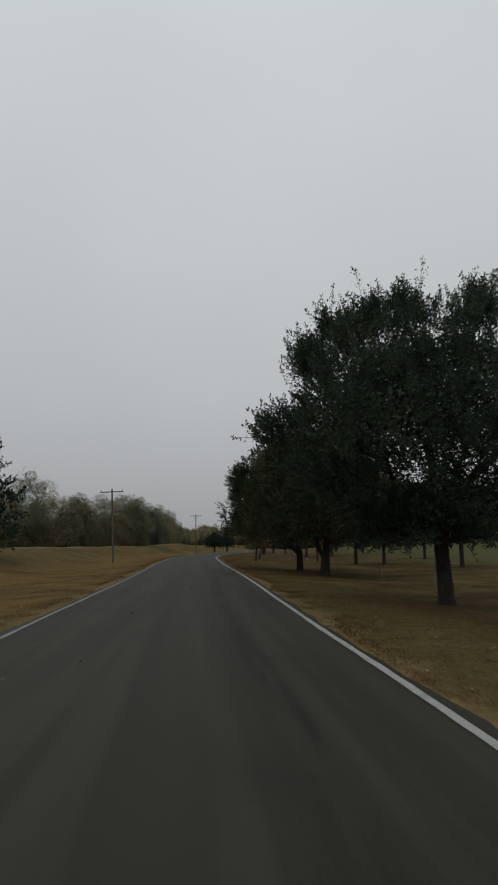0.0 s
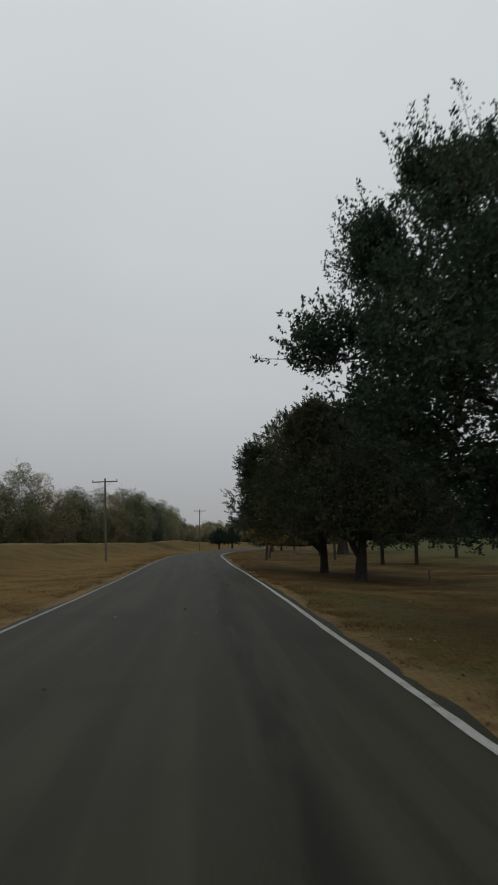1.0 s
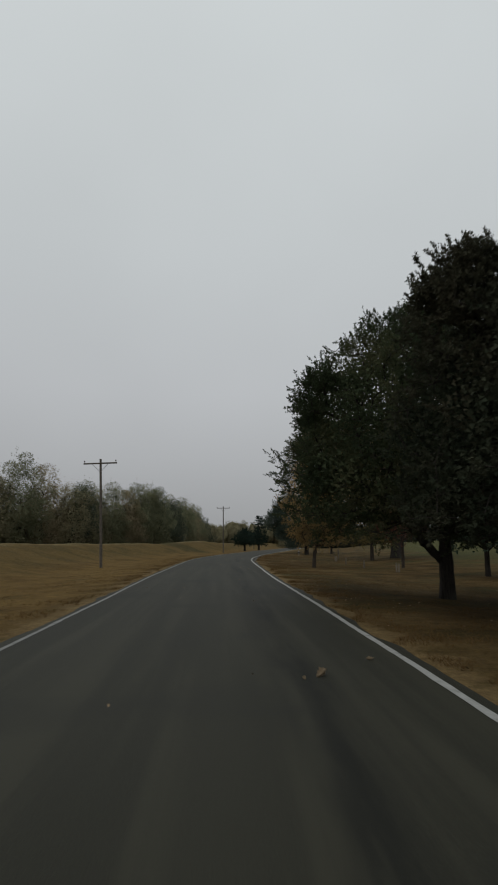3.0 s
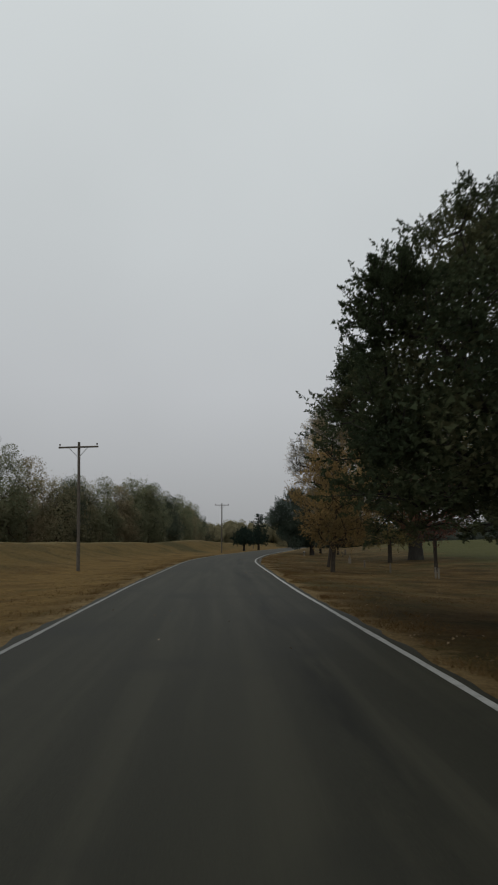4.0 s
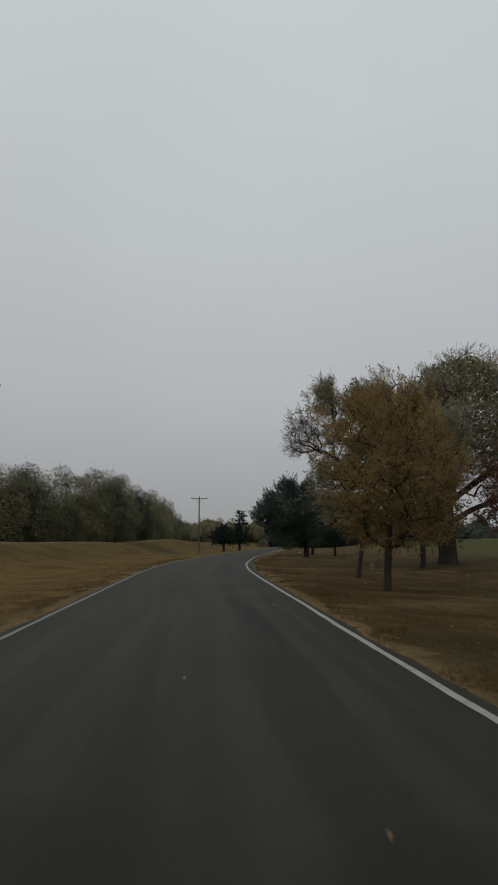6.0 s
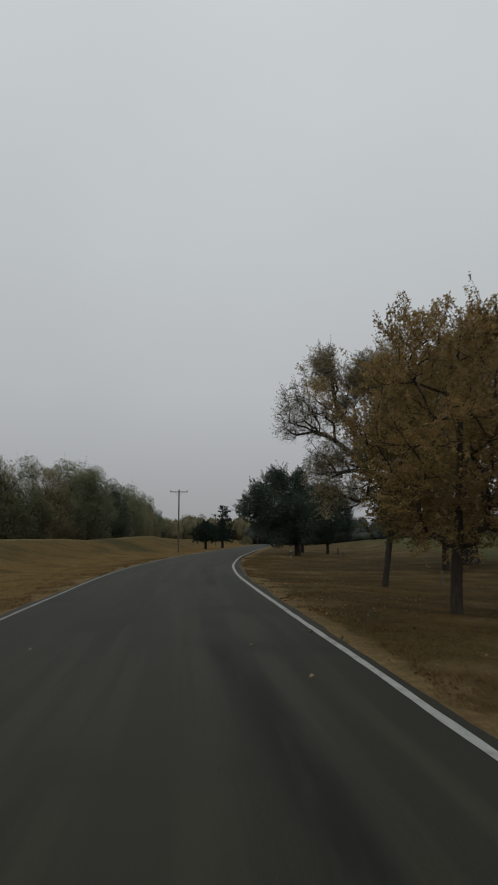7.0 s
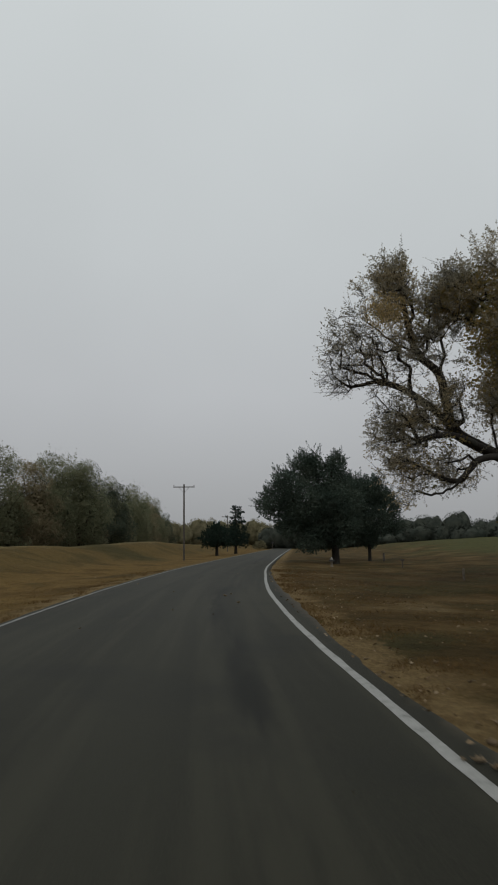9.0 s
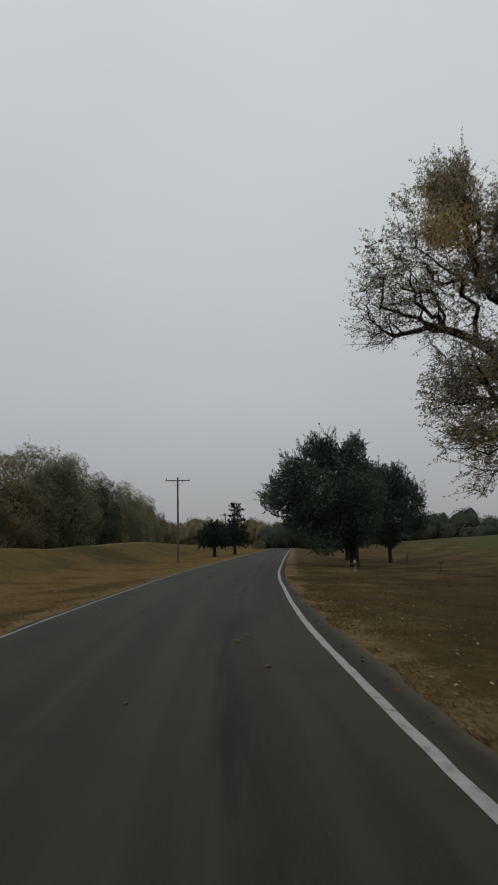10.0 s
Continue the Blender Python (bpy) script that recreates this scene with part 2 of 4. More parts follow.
M_ASPHALT, M_GROUND = asphalt_material(), ground_material()
M_PAINT, M_FADED = paint_material("road_paint", 1.0), paint_material("faded_road_paint", 0.62)
M_BARK_OAK = bark_material("oak_bark", (0.016, 0.014, 0.012), (0.052, 0.045, 0.037))
M_BARK_COTTON = bark_material("old_cottonwood_bark", (0.018, 0.016, 0.014), (0.055, 0.049, 0.042))
M_BARK_YOUNG = bark_material("young_bark", (0.022, 0.018, 0.014), (0.066, 0.053, 0.041))
M_LEAF_OAK = leaf_material("oak_leaves", [(0.0285, 0.0430, 0.0300), (0.0390, 0.0590, 0.0400), (0.0530, 0.0770, 0.0500), (0.0760, 0.0880, 0.0580)], 0.8, 0.3, speckle=0.3)
M_LEAF_OLIVE = leaf_material("olive_oak_leaves", [(0.0323, 0.0449, 0.0248), (0.0500, 0.0660, 0.0345), (0.0735, 0.0871, 0.0442), (0.1029, 0.1003, 0.0524)], 0.8, 0.4, speckle=0.25)
M_LEAF_BROWNGREEN = leaf_material("bronze_oak_leaves", [(0.030, 0.040, 0.0260), (0.040, 0.050, 0.0310), (0.050, 0.054, 0.0340), (0.062, 0.056, 0.0360)], 0.85, 0.3, speckle=0.2)
M_LEAF_ORANGE = leaf_material("orange_leaves", [(0.160, 0.122, 0.060), (0.242, 0.171, 0.076), (0.335, 0.228, 0.095), (0.44, 0.315, 0.135)], 0.8, 0.55)
M_LEAF_RED = leaf_material("red_leaves", [(0.085, 0.040, 0.030), (0.125, 0.056, 0.040), (0.170, 0.085, 0.052)], 0.8, 0.4)
M_LEAF_COTTON = leaf_material("cottonwood_leaves", [(0.196, 0.184, 0.146), (0.250, 0.230, 0.174), (0.308, 0.272, 0.194), (0.362, 0.304, 0.194), (0.43, 0.33, 0.165)], 0.8, 0.55, 0.98, 0.35)
M_LEAF_TAWNY = leaf_material("tawny_leaves", [(0.130, 0.128, 0.058), (0.215, 0.186, 0.076), (0.310, 0.225, 0.090), (0.40, 0.275, 0.108)], 0.8, 0.55)
# evergreen foliage, lighter and bluer than the oaks: mist put into its colour
M_LEAF_EVERGREEN = leaf_material("misted_evergreen_leaves", [(0.044, 0.061, 0.049), (0.060, 0.082, 0.064), (0.078, 0.102, 0.078), (0.100, 0.118, 0.090)], 0.85, 0.3, speckle=0.3)
M_LEAF_FAR = leaf_material("far_wood_leaves", [(0.048, 0.057, 0.047), (0.061, 0.069, 0.056), (0.076, 0.083, 0.066)], 0.95, 0.25, speckle=0.1)
M_LEAF_GOLDGREEN = leaf_material("gold_green_leaves", [(0.085, 0.085, 0.042), (0.135, 0.118, 0.052), (0.20, 0.155, 0.062), (0.30, 0.22, 0.085)], 0.8, 0.45)
M_LEAF_SAGE = leaf_material("sage_leaves", [(0.075, 0.088, 0.060), (0.112, 0.122, 0.078), (0.175, 0.160, 0.085), (0.26, 0.20, 0.09)], 0.8, 0.4, speckle=0.3)
M_LEAF_AMBER = leaf_material("amber_leaves", [(0.36, 0.265, 0.125), (0.46, 0.345, 0.165), (0.55, 0.43, 0.215)], 0.8, 0.65)
M_LEAF_CEDAR = leaf_material("cedar_needles", [(0.0154, 0.0291, 0.0225), (0.0256, 0.0426, 0.0324), (0.0384, 0.0560, 0.0399)])
# woodland foliage: base colours raised to stand in for haze at a distance
M_LEAF_HAZED_WOOD = [
    leaf_material("hazed_wood_leaves_green", [(0.144, 0.154, 0.092), (0.186, 0.193, 0.113), (0.241, 0.237, 0.144)], 0.9, 0.55, speckle=0.08),
    leaf_material("hazed_wood_leaves_olive", [(0.178, 0.167, 0.101), (0.236, 0.215, 0.127), (0.305, 0.271, 0.167)], 0.9, 0.55, speckle=0.08),
    leaf_material("hazed_wood_leaves_brown", [(0.213, 0.178, 0.109), (0.276, 0.228, 0.138), (0.345, 0.287, 0.182)], 0.9, 0.55, speckle=0.08),
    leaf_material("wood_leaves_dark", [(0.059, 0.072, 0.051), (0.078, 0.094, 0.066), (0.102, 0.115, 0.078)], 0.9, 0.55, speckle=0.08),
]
M_POLE = plain_material("weathered_pole_wood", (0.046, 0.039, 0.031), (0.112, 0.095, 0.075), 0.9, 0, 9.0, 0.5)
M_STEEL = plain_material("galvanised_steel", (0.20, 0.20, 0.20), (0.34, 0.34, 0.34), 0.5, 0.7)
M_GLASSY = plain_material("brown_porcelain", (0.05, 0.03, 0.022), (0.09, 0.055, 0.04), 0.25)
M_WHITE = plain_material("chalky_white_paint", (0.15, 0.145, 0.13), (0.27, 0.26, 0.235), 0.7)
M_PALE = plain_material("weathered_pale_wood", (0.10, 0.082, 0.062), (0.19, 0.165, 0.13), 0.9)
M_BLACK = plain_material("black_paint", (0.015, 0.015, 0.016), (0.03, 0.03, 0.03), 0.6)
M_GRASS = leaf_material("grass_blades", [(0.0663, 0.0374, 0.0148), (0.1092, 0.0640, 0.0250), (0.1599, 0.1030, 0.0437), (0.0702, 0.0624, 0.0234)], 0.9, 0.35)
M_LITTER = leaf_material("fallen_leaves", [(0.030, 0.018, 0.010), (0.11, 0.070, 0.036), (0.25, 0.185, 0.115), (0.42, 0.35, 0.25)], 0.8, 0.05)


# ---- the lie of the land ----
ROAD_Y = (-140, -60, 0, 12, 24, 36, 48, 58, 66, 72, 78, 84, 90, 98, 112, 130, 160, 230, 400, 2600)
ROAD_X = (-2.4, -1.2, -0.46, -0.40, -0.25, -0.24, -0.28, -0.17, -0.05, 0.10, 0.43, 0.93, 1.65, 2.72, 5.05, 8.25, 13.7, 26.6, 58, 460)
HALF = 2.64      # middle of the road to the middle of an edge line
SHOULDER = 0.19  # asphalt beyond the line


def hermite(v, xs, ys):
    xs, ys, v = np.array(xs, float), np.array(ys, float), np.asarray(v, float)
    s = np.diff(ys) / np.diff(xs)
    m = np.concatenate([[s[0]], (s[1:] * np.diff(xs)[:-1] + s[:-1] * np.diff(xs)[1:]) / (xs[2:] - xs[:-2]), [s[-1]]])
    i = np.clip(np.searchsorted(xs, v) - 1, 0, len(xs) - 2)
    h = xs[i + 1] - xs[i]
    t = (v - xs[i]) / h
    return (2 * t**3 - 3 * t**2 + 1) * ys[i] + (t**3 - 2 * t**2 + t) * h * m[i] + (3 * t**2 - 2 * t**3) * ys[i + 1] + (t**3 - t**2) * h * m[i + 1]


def road_x(y):
    return hermite(y, ROAD_Y, ROAD_X)


def wave(x, y, a, b, c):
    return np.sin(x * a + c) * np.cos(y * b + 1.7 * c)


def land_from(d, y):
    """Height at d metres right of the middle of the road."""
    d, y = np.asarray(d, float), np.asarray(y, float)
    x = road_x(y) + d
    right = hermite(np.clip(d, 0, 90), (0, 2.9, 4.5, 7.5, 12, 20, 40, 90), (-0.06, -0.05, -0.06, -0.22, -0.30, -0.15, 0.05, 0.35))
    crest = 1.42 + 0.08 * np.sin(y * 0.045 + 0.6) + 0.40 * np.exp(-(((y - 158) / 18) ** 2)) - 0.15 * np.exp(-(((y - 130) / 8) ** 2))
    left = hermite(np.clip(-d, 0, 60), (0, 2.9, 5, 8, 12, 16, 18, 20, 25, 60), (-0.06, -0.06, -0.16, -0.30, 0.02, 0.80, 0.98, 0.92, 0.50, 0.40))
    left = np.where(left > 0, left * crest, left)
    z = np.where(d >= 0, right, left)
    away = np.clip((d - 5) / 22, 0, 1)
    z = z + 2.4 * np.exp(-(((x - 62) / 30) ** 2) - ((y - 165) / 60) ** 2) * away * away * (3 - 2 * away)
    rough = np.clip((np.abs(d) - 3.4) / 4, 0, 1)
    return z + rough * (0.05 * wave(x, y, 0.5, 0.37, 0.3) + 0.03 * wave(x, y, 1.7, 1.3, 2.0))


def land(x, y):
    return float(land_from(x - float(road_x(y)), y))


def steps(a, b, fine, grow):
    out, s = [a], fine
    while out[-1] < b:
        out.append(out[-1] + s)
        s *= grow
    return out


def sheet(name, ds, ys, z, attributes, mat):
    """A grid in road coordinates; z is a function of d and y."""
    D, Y = np.meshgrid(np.array(ds), np.array(ys))
    Z = z(D, Y)
    co = np.stack([road_x(Y) + D, Y, Z], -1).reshape(-1, 3)
    nd, ny = len(ds), len(ys)
    i = (np.arange(ny - 1)[:, None] * nd + np.arange(nd - 1)[None, :]).reshape(-1)
    me = mesh_from(name, co, np.stack([i, i + 1, i + nd + 1, i + nd], -1), mat, smooth=True)
    for key, values in attributes(D, Y).items():
        me.attributes.new(key, "FLOAT", "POINT").data.foreach_set("value", np.asarray(values, np.float32).reshape(-1))
    return me


def mesh_from(name, co, faces, mat, smooth=False):
    """A mesh from arrays: corners (n, 3) and faces, all with the same number of corners."""
    me = bpy.data.meshes.new(name)
    co, faces = np.asarray(co, np.float32), np.asarray(faces, np.int32)
    nf, k = faces.shape
    me.vertices.add(len(co))
    me.vertices.foreach_set("co", co.reshape(-1))
    me.loops.add(nf * k)
    me.loops.foreach_set("vertex_index", faces.reshape(-1))
    me.polygons.add(nf)
    me.polygons.foreach_set("loop_start", np.arange(0, nf * k, k, dtype=np.int32))
    me.polygons.foreach_set("use_smooth", np.full(nf, smooth))
    me.update(calc_edges=True)
    me.materials.append(mat)
    return me


def part(name, me, parent, label="", m=None):
    ob = new(name, me)
    ob.parent = parent
    if m is not None:
        ob.matrix_local = m
    return tagged(ob, label)


# ground: one sheet from the road's verge to the horizon
right_steps = steps(0, 34, 0.45, 1.0)
right_steps = right_steps + steps(right_steps[-1] + 1, 2400, 1.4, 1.16)
ds = sorted({-v for v in right_steps} | set(right_steps))
ys = steps(-140, -20, 6, 1.0)[:-1] + steps(-20, 175, 0.9, 1.0) + steps(178, 2500, 3, 1.14)
ground = new("ground", sheet("ground", ds, ys, lambda d, y: land_from(d, y), lambda d, y: {"road_dist": d}, M_GROUND))
tagged(ground, "dry brown autumn grass with bare earth and greener patches", "grass", kind="structure")

# road: a slab with broken edges, a little proud of the verge
EDGE = HALF + SHOULDER
rng = np.random.default_rng(4)
road_y = np.array(steps(-130, -10, 4, 1.0)[:-1] + steps(-10, 150, 0.35, 1.0) + steps(152, 1500, 2, 1.06))
ragged = {s: np.convolve(rng.normal(0, 0.05, len(road_y)), np.ones(3) / 3, "same") + np.convolve(rng.normal(0, 0.06, len(road_y)), np.ones(9) / 9, "same") + 0.02 * np.sin(road_y * 0.31 + s) for s in (-1, 1)}
lanes = np.array([-EDGE - 0.03, -EDGE, -2.4, -1.2, 0, 1.2, 2.4, EDGE, EDGE + 0.03])
D = np.repeat(lanes[None, :], len(road_y), 0)
D[:, :2] += ragged[-1][:, None] + 0.03
D[:, -2:] += ragged[1][:, None] + 0.20 * np.exp(-(((road_y[:, None] - 79) / 11) ** 2))
Y = np.repeat(road_y[:, None], len(lanes), 1)
Z = 0.012 - 0.012 * np.abs(D / EDGE)
Z[:, [0, -1]] = -0.10
nd = len(lanes)
idx = (np.arange(len(road_y) - 1)[:, None] * nd + np.arange(nd - 1)[None, :]).reshape(-1)
road_mesh = mesh_from("road", np.stack([road_x(Y) + D, Y, Z], -1).reshape(-1, 3), np.stack([idx, idx + 1, idx + nd + 1, idx + nd], -1), M_ASPHALT)
road_mesh.attributes.new("lat", "FLOAT", "POINT").data.foreach_set("value", D.astype(np.float32).reshape(-1))
road_mesh.attributes.new("along", "FLOAT", "POINT").data.foreach_set("value", Y.astype(np.float32).reshape(-1))
road = tagged(new("road", road_mesh), "worn dark grey asphalt road with stains and tyre marks", "road", kind="structure")


def edge_line(side):
    y = road_y
    n = len(y)
    wob = (side > 0) * (-0.022 * np.clip((y - 56) / 8, 0, 1) - 0.03 * np.clip((y - 70) / 6, 0, 1)) + 0.005 * np.sin(y * 0.9 + side) + 0.01 * np.sin(y * 0.23)
    w = 0.038 if side < 0 else 0.050 + 0.006 * np.clip((y - 56) / 10, 0, 1)
    d = np.stack([side * HALF + wob - w + rng.normal(0, 0.005, n), side * HALF + wob + w + rng.normal(0, 0.005, n)], -1)
    yy = np.repeat(y[:, None], 2, 1)
    z = 0.012 - 0.012 * np.abs(d / EDGE) + 0.004
    i = np.arange(n - 1) * 2
    me = mesh_from("edge_line", np.stack([road_x(yy) + d, yy, z], -1).reshape(-1, 3), np.stack([i, i + 1, i + 3, i + 2], -1), M_PAINT if side > 0 else M_FADED)
    return part("edge_line", me, road, "worn white painted edge line")


edge_line(1)
edge_line(-1)


# ---- trees ----
def tube_mesh(name, segs, mat, sides):
    """Tapered pieces: rows of start, end, start radius, end radius."""
    a = np.array([s[0] for s in segs], float)
    b = np.array([s[1] for s in segs], float)
    ra, rb = np.array([s[2] for s in segs]), np.array([s[3] for s in segs])
    w = b - a
    w /= np.maximum(np.linalg.norm(w, axis=1, keepdims=True), 1e-6)
    ref = np.where(np.abs(w[:, 2:3]) > 0.9, np.array([[1.0, 0, 0]]), np.array([[0, 0, 1.0]]))
    u = np.cross(w, ref)
    u /= np.linalg.norm(u, axis=1, keepdims=True)
    v = np.cross(w, u)
    ang = np.arange(sides) * 2 * math.pi / sides
    ring = np.cos(ang)[None, :, None] * u[:, None, :] + np.sin(ang)[None, :, None] * v[:, None, :]
    co = np.concatenate([a[:, None, :] + ring * ra[:, None, None], (b + w * rb[:, None] * 0.3)[:, None, :] + ring * rb[:, None, None]], 1).reshape(-1, 3)
    base = np.arange(len(segs))[:, None] * 2 * sides
    k = np.arange(sides)[None, :]
    k2 = (k + 1) % sides
    f = np.stack([base + k, base + k2, base + sides + k2, base + sides + k], -1).reshape(-1, 4)
    return mesh_from(name, co, f, mat, smooth=True)


def trunk_mesh(name, points, radii, mat, flare=1.6, sides=12, seed=1):
    """A trunk as one skin, with a flared and slightly ribbed foot."""
    r = np.random.default_rng(seed)
    pts = np.array(points, float)
    t = np.linspace(0, len(pts) - 1, 4 * len(pts))
    c = np.stack([np.interp(t, range(len(pts)), pts[:, i]) for i in range(3)], -1)
    rad = np.interp(t, range(len(pts)), radii)
    h = c[:, 2] - c[0, 2]
    foot = 1 + (flare - 1) * np.exp(-h / (2.2 * radii[0] + 0.05))
    ang = np.arange(sides) * 2 * math.pi / sides
    lobes = 1 + (0.10 + 0.16 * np.exp(-h / (2.5 * radii[0])))[:, None] * np.sin(ang * 4 + r.uniform(0, 6))[None, :] + r.normal(0, 0.035, (len(t), sides))
    R = (rad * foot)[:, None] * lobes
    co = np.stack([c[:, 0:1] + R * np.cos(ang), c[:, 1:2] + R * np.sin(ang), np.repeat(c[:, 2:3], sides, 1)], -1)
    k = np.arange(sides)
    i = np.arange(len(t) - 1)[:, None] * sides
    f = np.stack([i + k, i + (k + 1) % sides, i + sides + (k + 1) % sides, i + sides + k], -1).reshape(-1, 4)
    return mesh_from(name, co.reshape(-1, 3), f, mat, smooth=True)


def leaves_mesh(name, centres, ways, size, mat, seed, slim=0.5, simple=False, heart=None, flat=False):
    """Small pointed leaves, one island each: folded along the midrib, or plain where they stay far off."""
    r = np.random.default_rng(seed)
    n = len(centres)
    a = ways + r.normal(0, 0.55, (n, 3))
    a /= np.linalg.norm(a, axis=1, keepdims=True)
    b = np.cross(a, r.normal(0, 1, (n, 3)))
    b /= np.maximum(np.linalg.norm(b, axis=1, keepdims=True), 1e-6)
    if flat:
        out = centres - heart
        out = out / np.maximum(np.linalg.norm(out, axis=1, keepdims=True), 1e-6) + r.normal(0, 0.3, (n, 3))
        a = a - out * np.sum(a * out, axis=1, keepdims=True) / np.maximum(np.sum(out * out, axis=1, keepdims=True), 1e-6)
        a /= np.maximum(np.linalg.norm(a, axis=1, keepdims=True), 1e-6)
        b = np.cross(out, a)
        b /= np.maximum(np.linalg.norm(b, axis=1, keepdims=True), 1e-6)
    c = np.cross(a, b)
    s = size * r.uniform(0.6, 1.35, (n, 1))
    w = s * slim * r.uniform(0.8, 1.2, (n, 1))
    if simple:
        co = np.stack([centres - b * w * 0.62, centres + b * w * 0.62 + a * s * 0.1, centres + a * s], 1)
        if heart is None:
            return mesh_from(name, co.reshape(-1, 3), np.arange(3 * n).reshape(-1, 3), mat)
        # far foliage is lit as clumps: normals lean outwards from the heart of the crown
        face = np.cross(co[:, 1] - co[:, 0], co[:, 2] - co[:, 0])
        face /= np.maximum(np.linalg.norm(face, axis=1, keepdims=True), 1e-9)
        away = centres - heart
        away = away / np.maximum(np.linalg.norm(away, axis=1, keepdims=True), 1e-6) + np.array([0, 0, 0.35])
        turn = np.sum(face * away, axis=1) < 0
        co[turn] = co[turn][:, [1, 0, 2]]
        face[turn] *= -1
        soft = away + 0.25 * face
        soft /= np.linalg.norm(soft, axis=1, keepdims=True)
        me = mesh_from(name, co.reshape(-1, 3), np.arange(3 * n).reshape(-1, 3), mat, smooth=True)
        me.normals_split_custom_set_from_vertices(np.repeat(soft, 3, 0))
        return me
    mid = centres + a * s * 0.45 + c * s * 0.10
    co = np.stack([centres, mid + b * w * 0.5 - c * s * 0.12, centres + a * s - c * s * 0.06, mid - b * w * 0.5 - c * s * 0.12], 1).reshape(-1, 3)
    i = np.arange(n)[:, None] * 4
    f = np.concatenate([i + np.array([[0, 1, 2]]), i + np.array([[0, 2, 3]])], 1).reshape(-1, 3)
    return mesh_from(name, co, f, mat)


def skeleton_of(seed, trunk_pts, attract, step, wobble, limbs=()):
    """Branches that reach from the trunk to every attracting point. Returns nodes, parents and the end nodes."""
    r = np.random.default_rng(seed)
    nodes, parent, cost = [np.array(trunk_pts[0], float)], [-1], [0.0]
    fork = 0

    def grow_to(start, target, droop=0.0):
        p0 = nodes[start]
        span = np.linalg.norm(target - p0)
        k = max(1, int(round(span / step)))
        last = start
        side = r.normal(0, wobble * span, 3)
        for j in range(1, k + 1):
            t = j / k
            q = p0 + (target - p0) * t + side * math.sin(math.pi * t) + np.array([0, 0, 0.16 * span * math.sin(math.pi * t)])
            if j < k:
                q = q + r.normal(0, 0.07 * step, 3)
            nodes.append(q)
            parent.append(last)
            cost.append(cost[last] + np.linalg.norm(q - nodes[last]))
            last = len(nodes) - 1
        return last

    last = 0
    for p in trunk_pts[1:]:
        nodes.append(np.array(p, float))
        parent.append(last)
        cost.append(cost[last] + np.linalg.norm(nodes[-1] - nodes[last]))
        last = len(nodes) - 1
    first = max(1, len(trunk_pts) // 3)
    named = list(range(len(trunk_pts)))
    for limb in limbs:
        at = named[int(limb[0])]
        pts = [nodes[at]] + [np.array(p, float) for p in limb[1:]]
        pts = [2 * pts[0] - pts[1] if parent[at] < 0 else nodes[parent[at]] * 0.5 + pts[0] * 0.5] + pts + [2 * pts[-1] - pts[-2]]
        for k in range(1, len(pts) - 2):
            a, b, c, d = pts[k - 1:k + 3]
            for t in (0.25, 0.5, 0.75, 1.0):
                q = 0.5 * (2 * b + (c - a) * t + (2 * a - 5 * b + 4 * c - d) * t * t + (3 * b - a - 3 * c + d) * t**3)
                nodes.append(q + (r.normal(0, 0.03, 3) if t < 1 else 0))
                parent.append(at)
                cost.append(cost[at] + np.linalg.norm(nodes[-1] - nodes[at]))
                at = len(nodes) - 1
            named.append(at)
    axis = np.array(trunk_pts[-1], float)
    order = np.argsort(np.linalg.norm(attract - (np.array(trunk_pts[len(trunk_pts) // 2], float)), axis=1))
    ends = []
    for k in order:
        t = attract[k]
        arr = np.array(nodes[first:])
        dist = np.linalg.norm(arr - t, axis=1)
        score = dist + 0.22 * np.array(cost[first:]) + 0.5 * np.maximum(0, arr[:, 2] - t[2])
        ends.append(grow_to(first + int(np.argmin(score)), t))
    return np.array(nodes), np.array(parent), ends


def thickness(nodes, parent, ends, root_r, tip_r=0.008, power=2.3):
    raw = np.zeros(len(nodes))
    kids = np.bincount(parent[1:], minlength=len(nodes))
    raw[kids == 0] = 1.0
    for i in range(len(nodes) - 1, 0, -1):
        raw[parent[i]] += raw[i]
    f = raw ** (1 / power)
    return tip_r + (root_r - tip_r) * (f - 1) / (f[0] - 1)


def crown_points(seed, n, base, top, radius, profile, lump=0.3, squash=(1, 1), hollow=0.5):
    """Points through a crown: profile gives the radius over the height, from 0 at its foot to 1 at its top."""
    r = np.random.default_rng(seed)
    out = []
    ks, vs = [p[0] for p in profile], [p[1] for p in profile]
    while len(out) < n:
        h, a = r.uniform(0, 1), r.uniform(0, 2 * math.pi)
        lim = float(np.interp(h, ks, vs))
        if r.uniform(0, 1) > lim * 0.9 + 0.1:
            continue
        bump = 1 + lump * noise.noise(Vector((math.cos(a) * 1.3 + seed, math.sin(a) * 1.3, h * 2.6)))
        q = r.uniform(0, 1) ** hollow
        rr = radius * lim * bump * q
        z = base + (top - base) * h + (0.25 * lump * radius * noise.noise(Vector((math.cos(a) * q * 2, math.sin(a) * q * 2 + seed, 3.1))) if h > 0.5 else 0)
        out.append((rr * math.cos(a) * squash[0], rr * math.sin(a) * squash[1], z))
    return np.array(out)


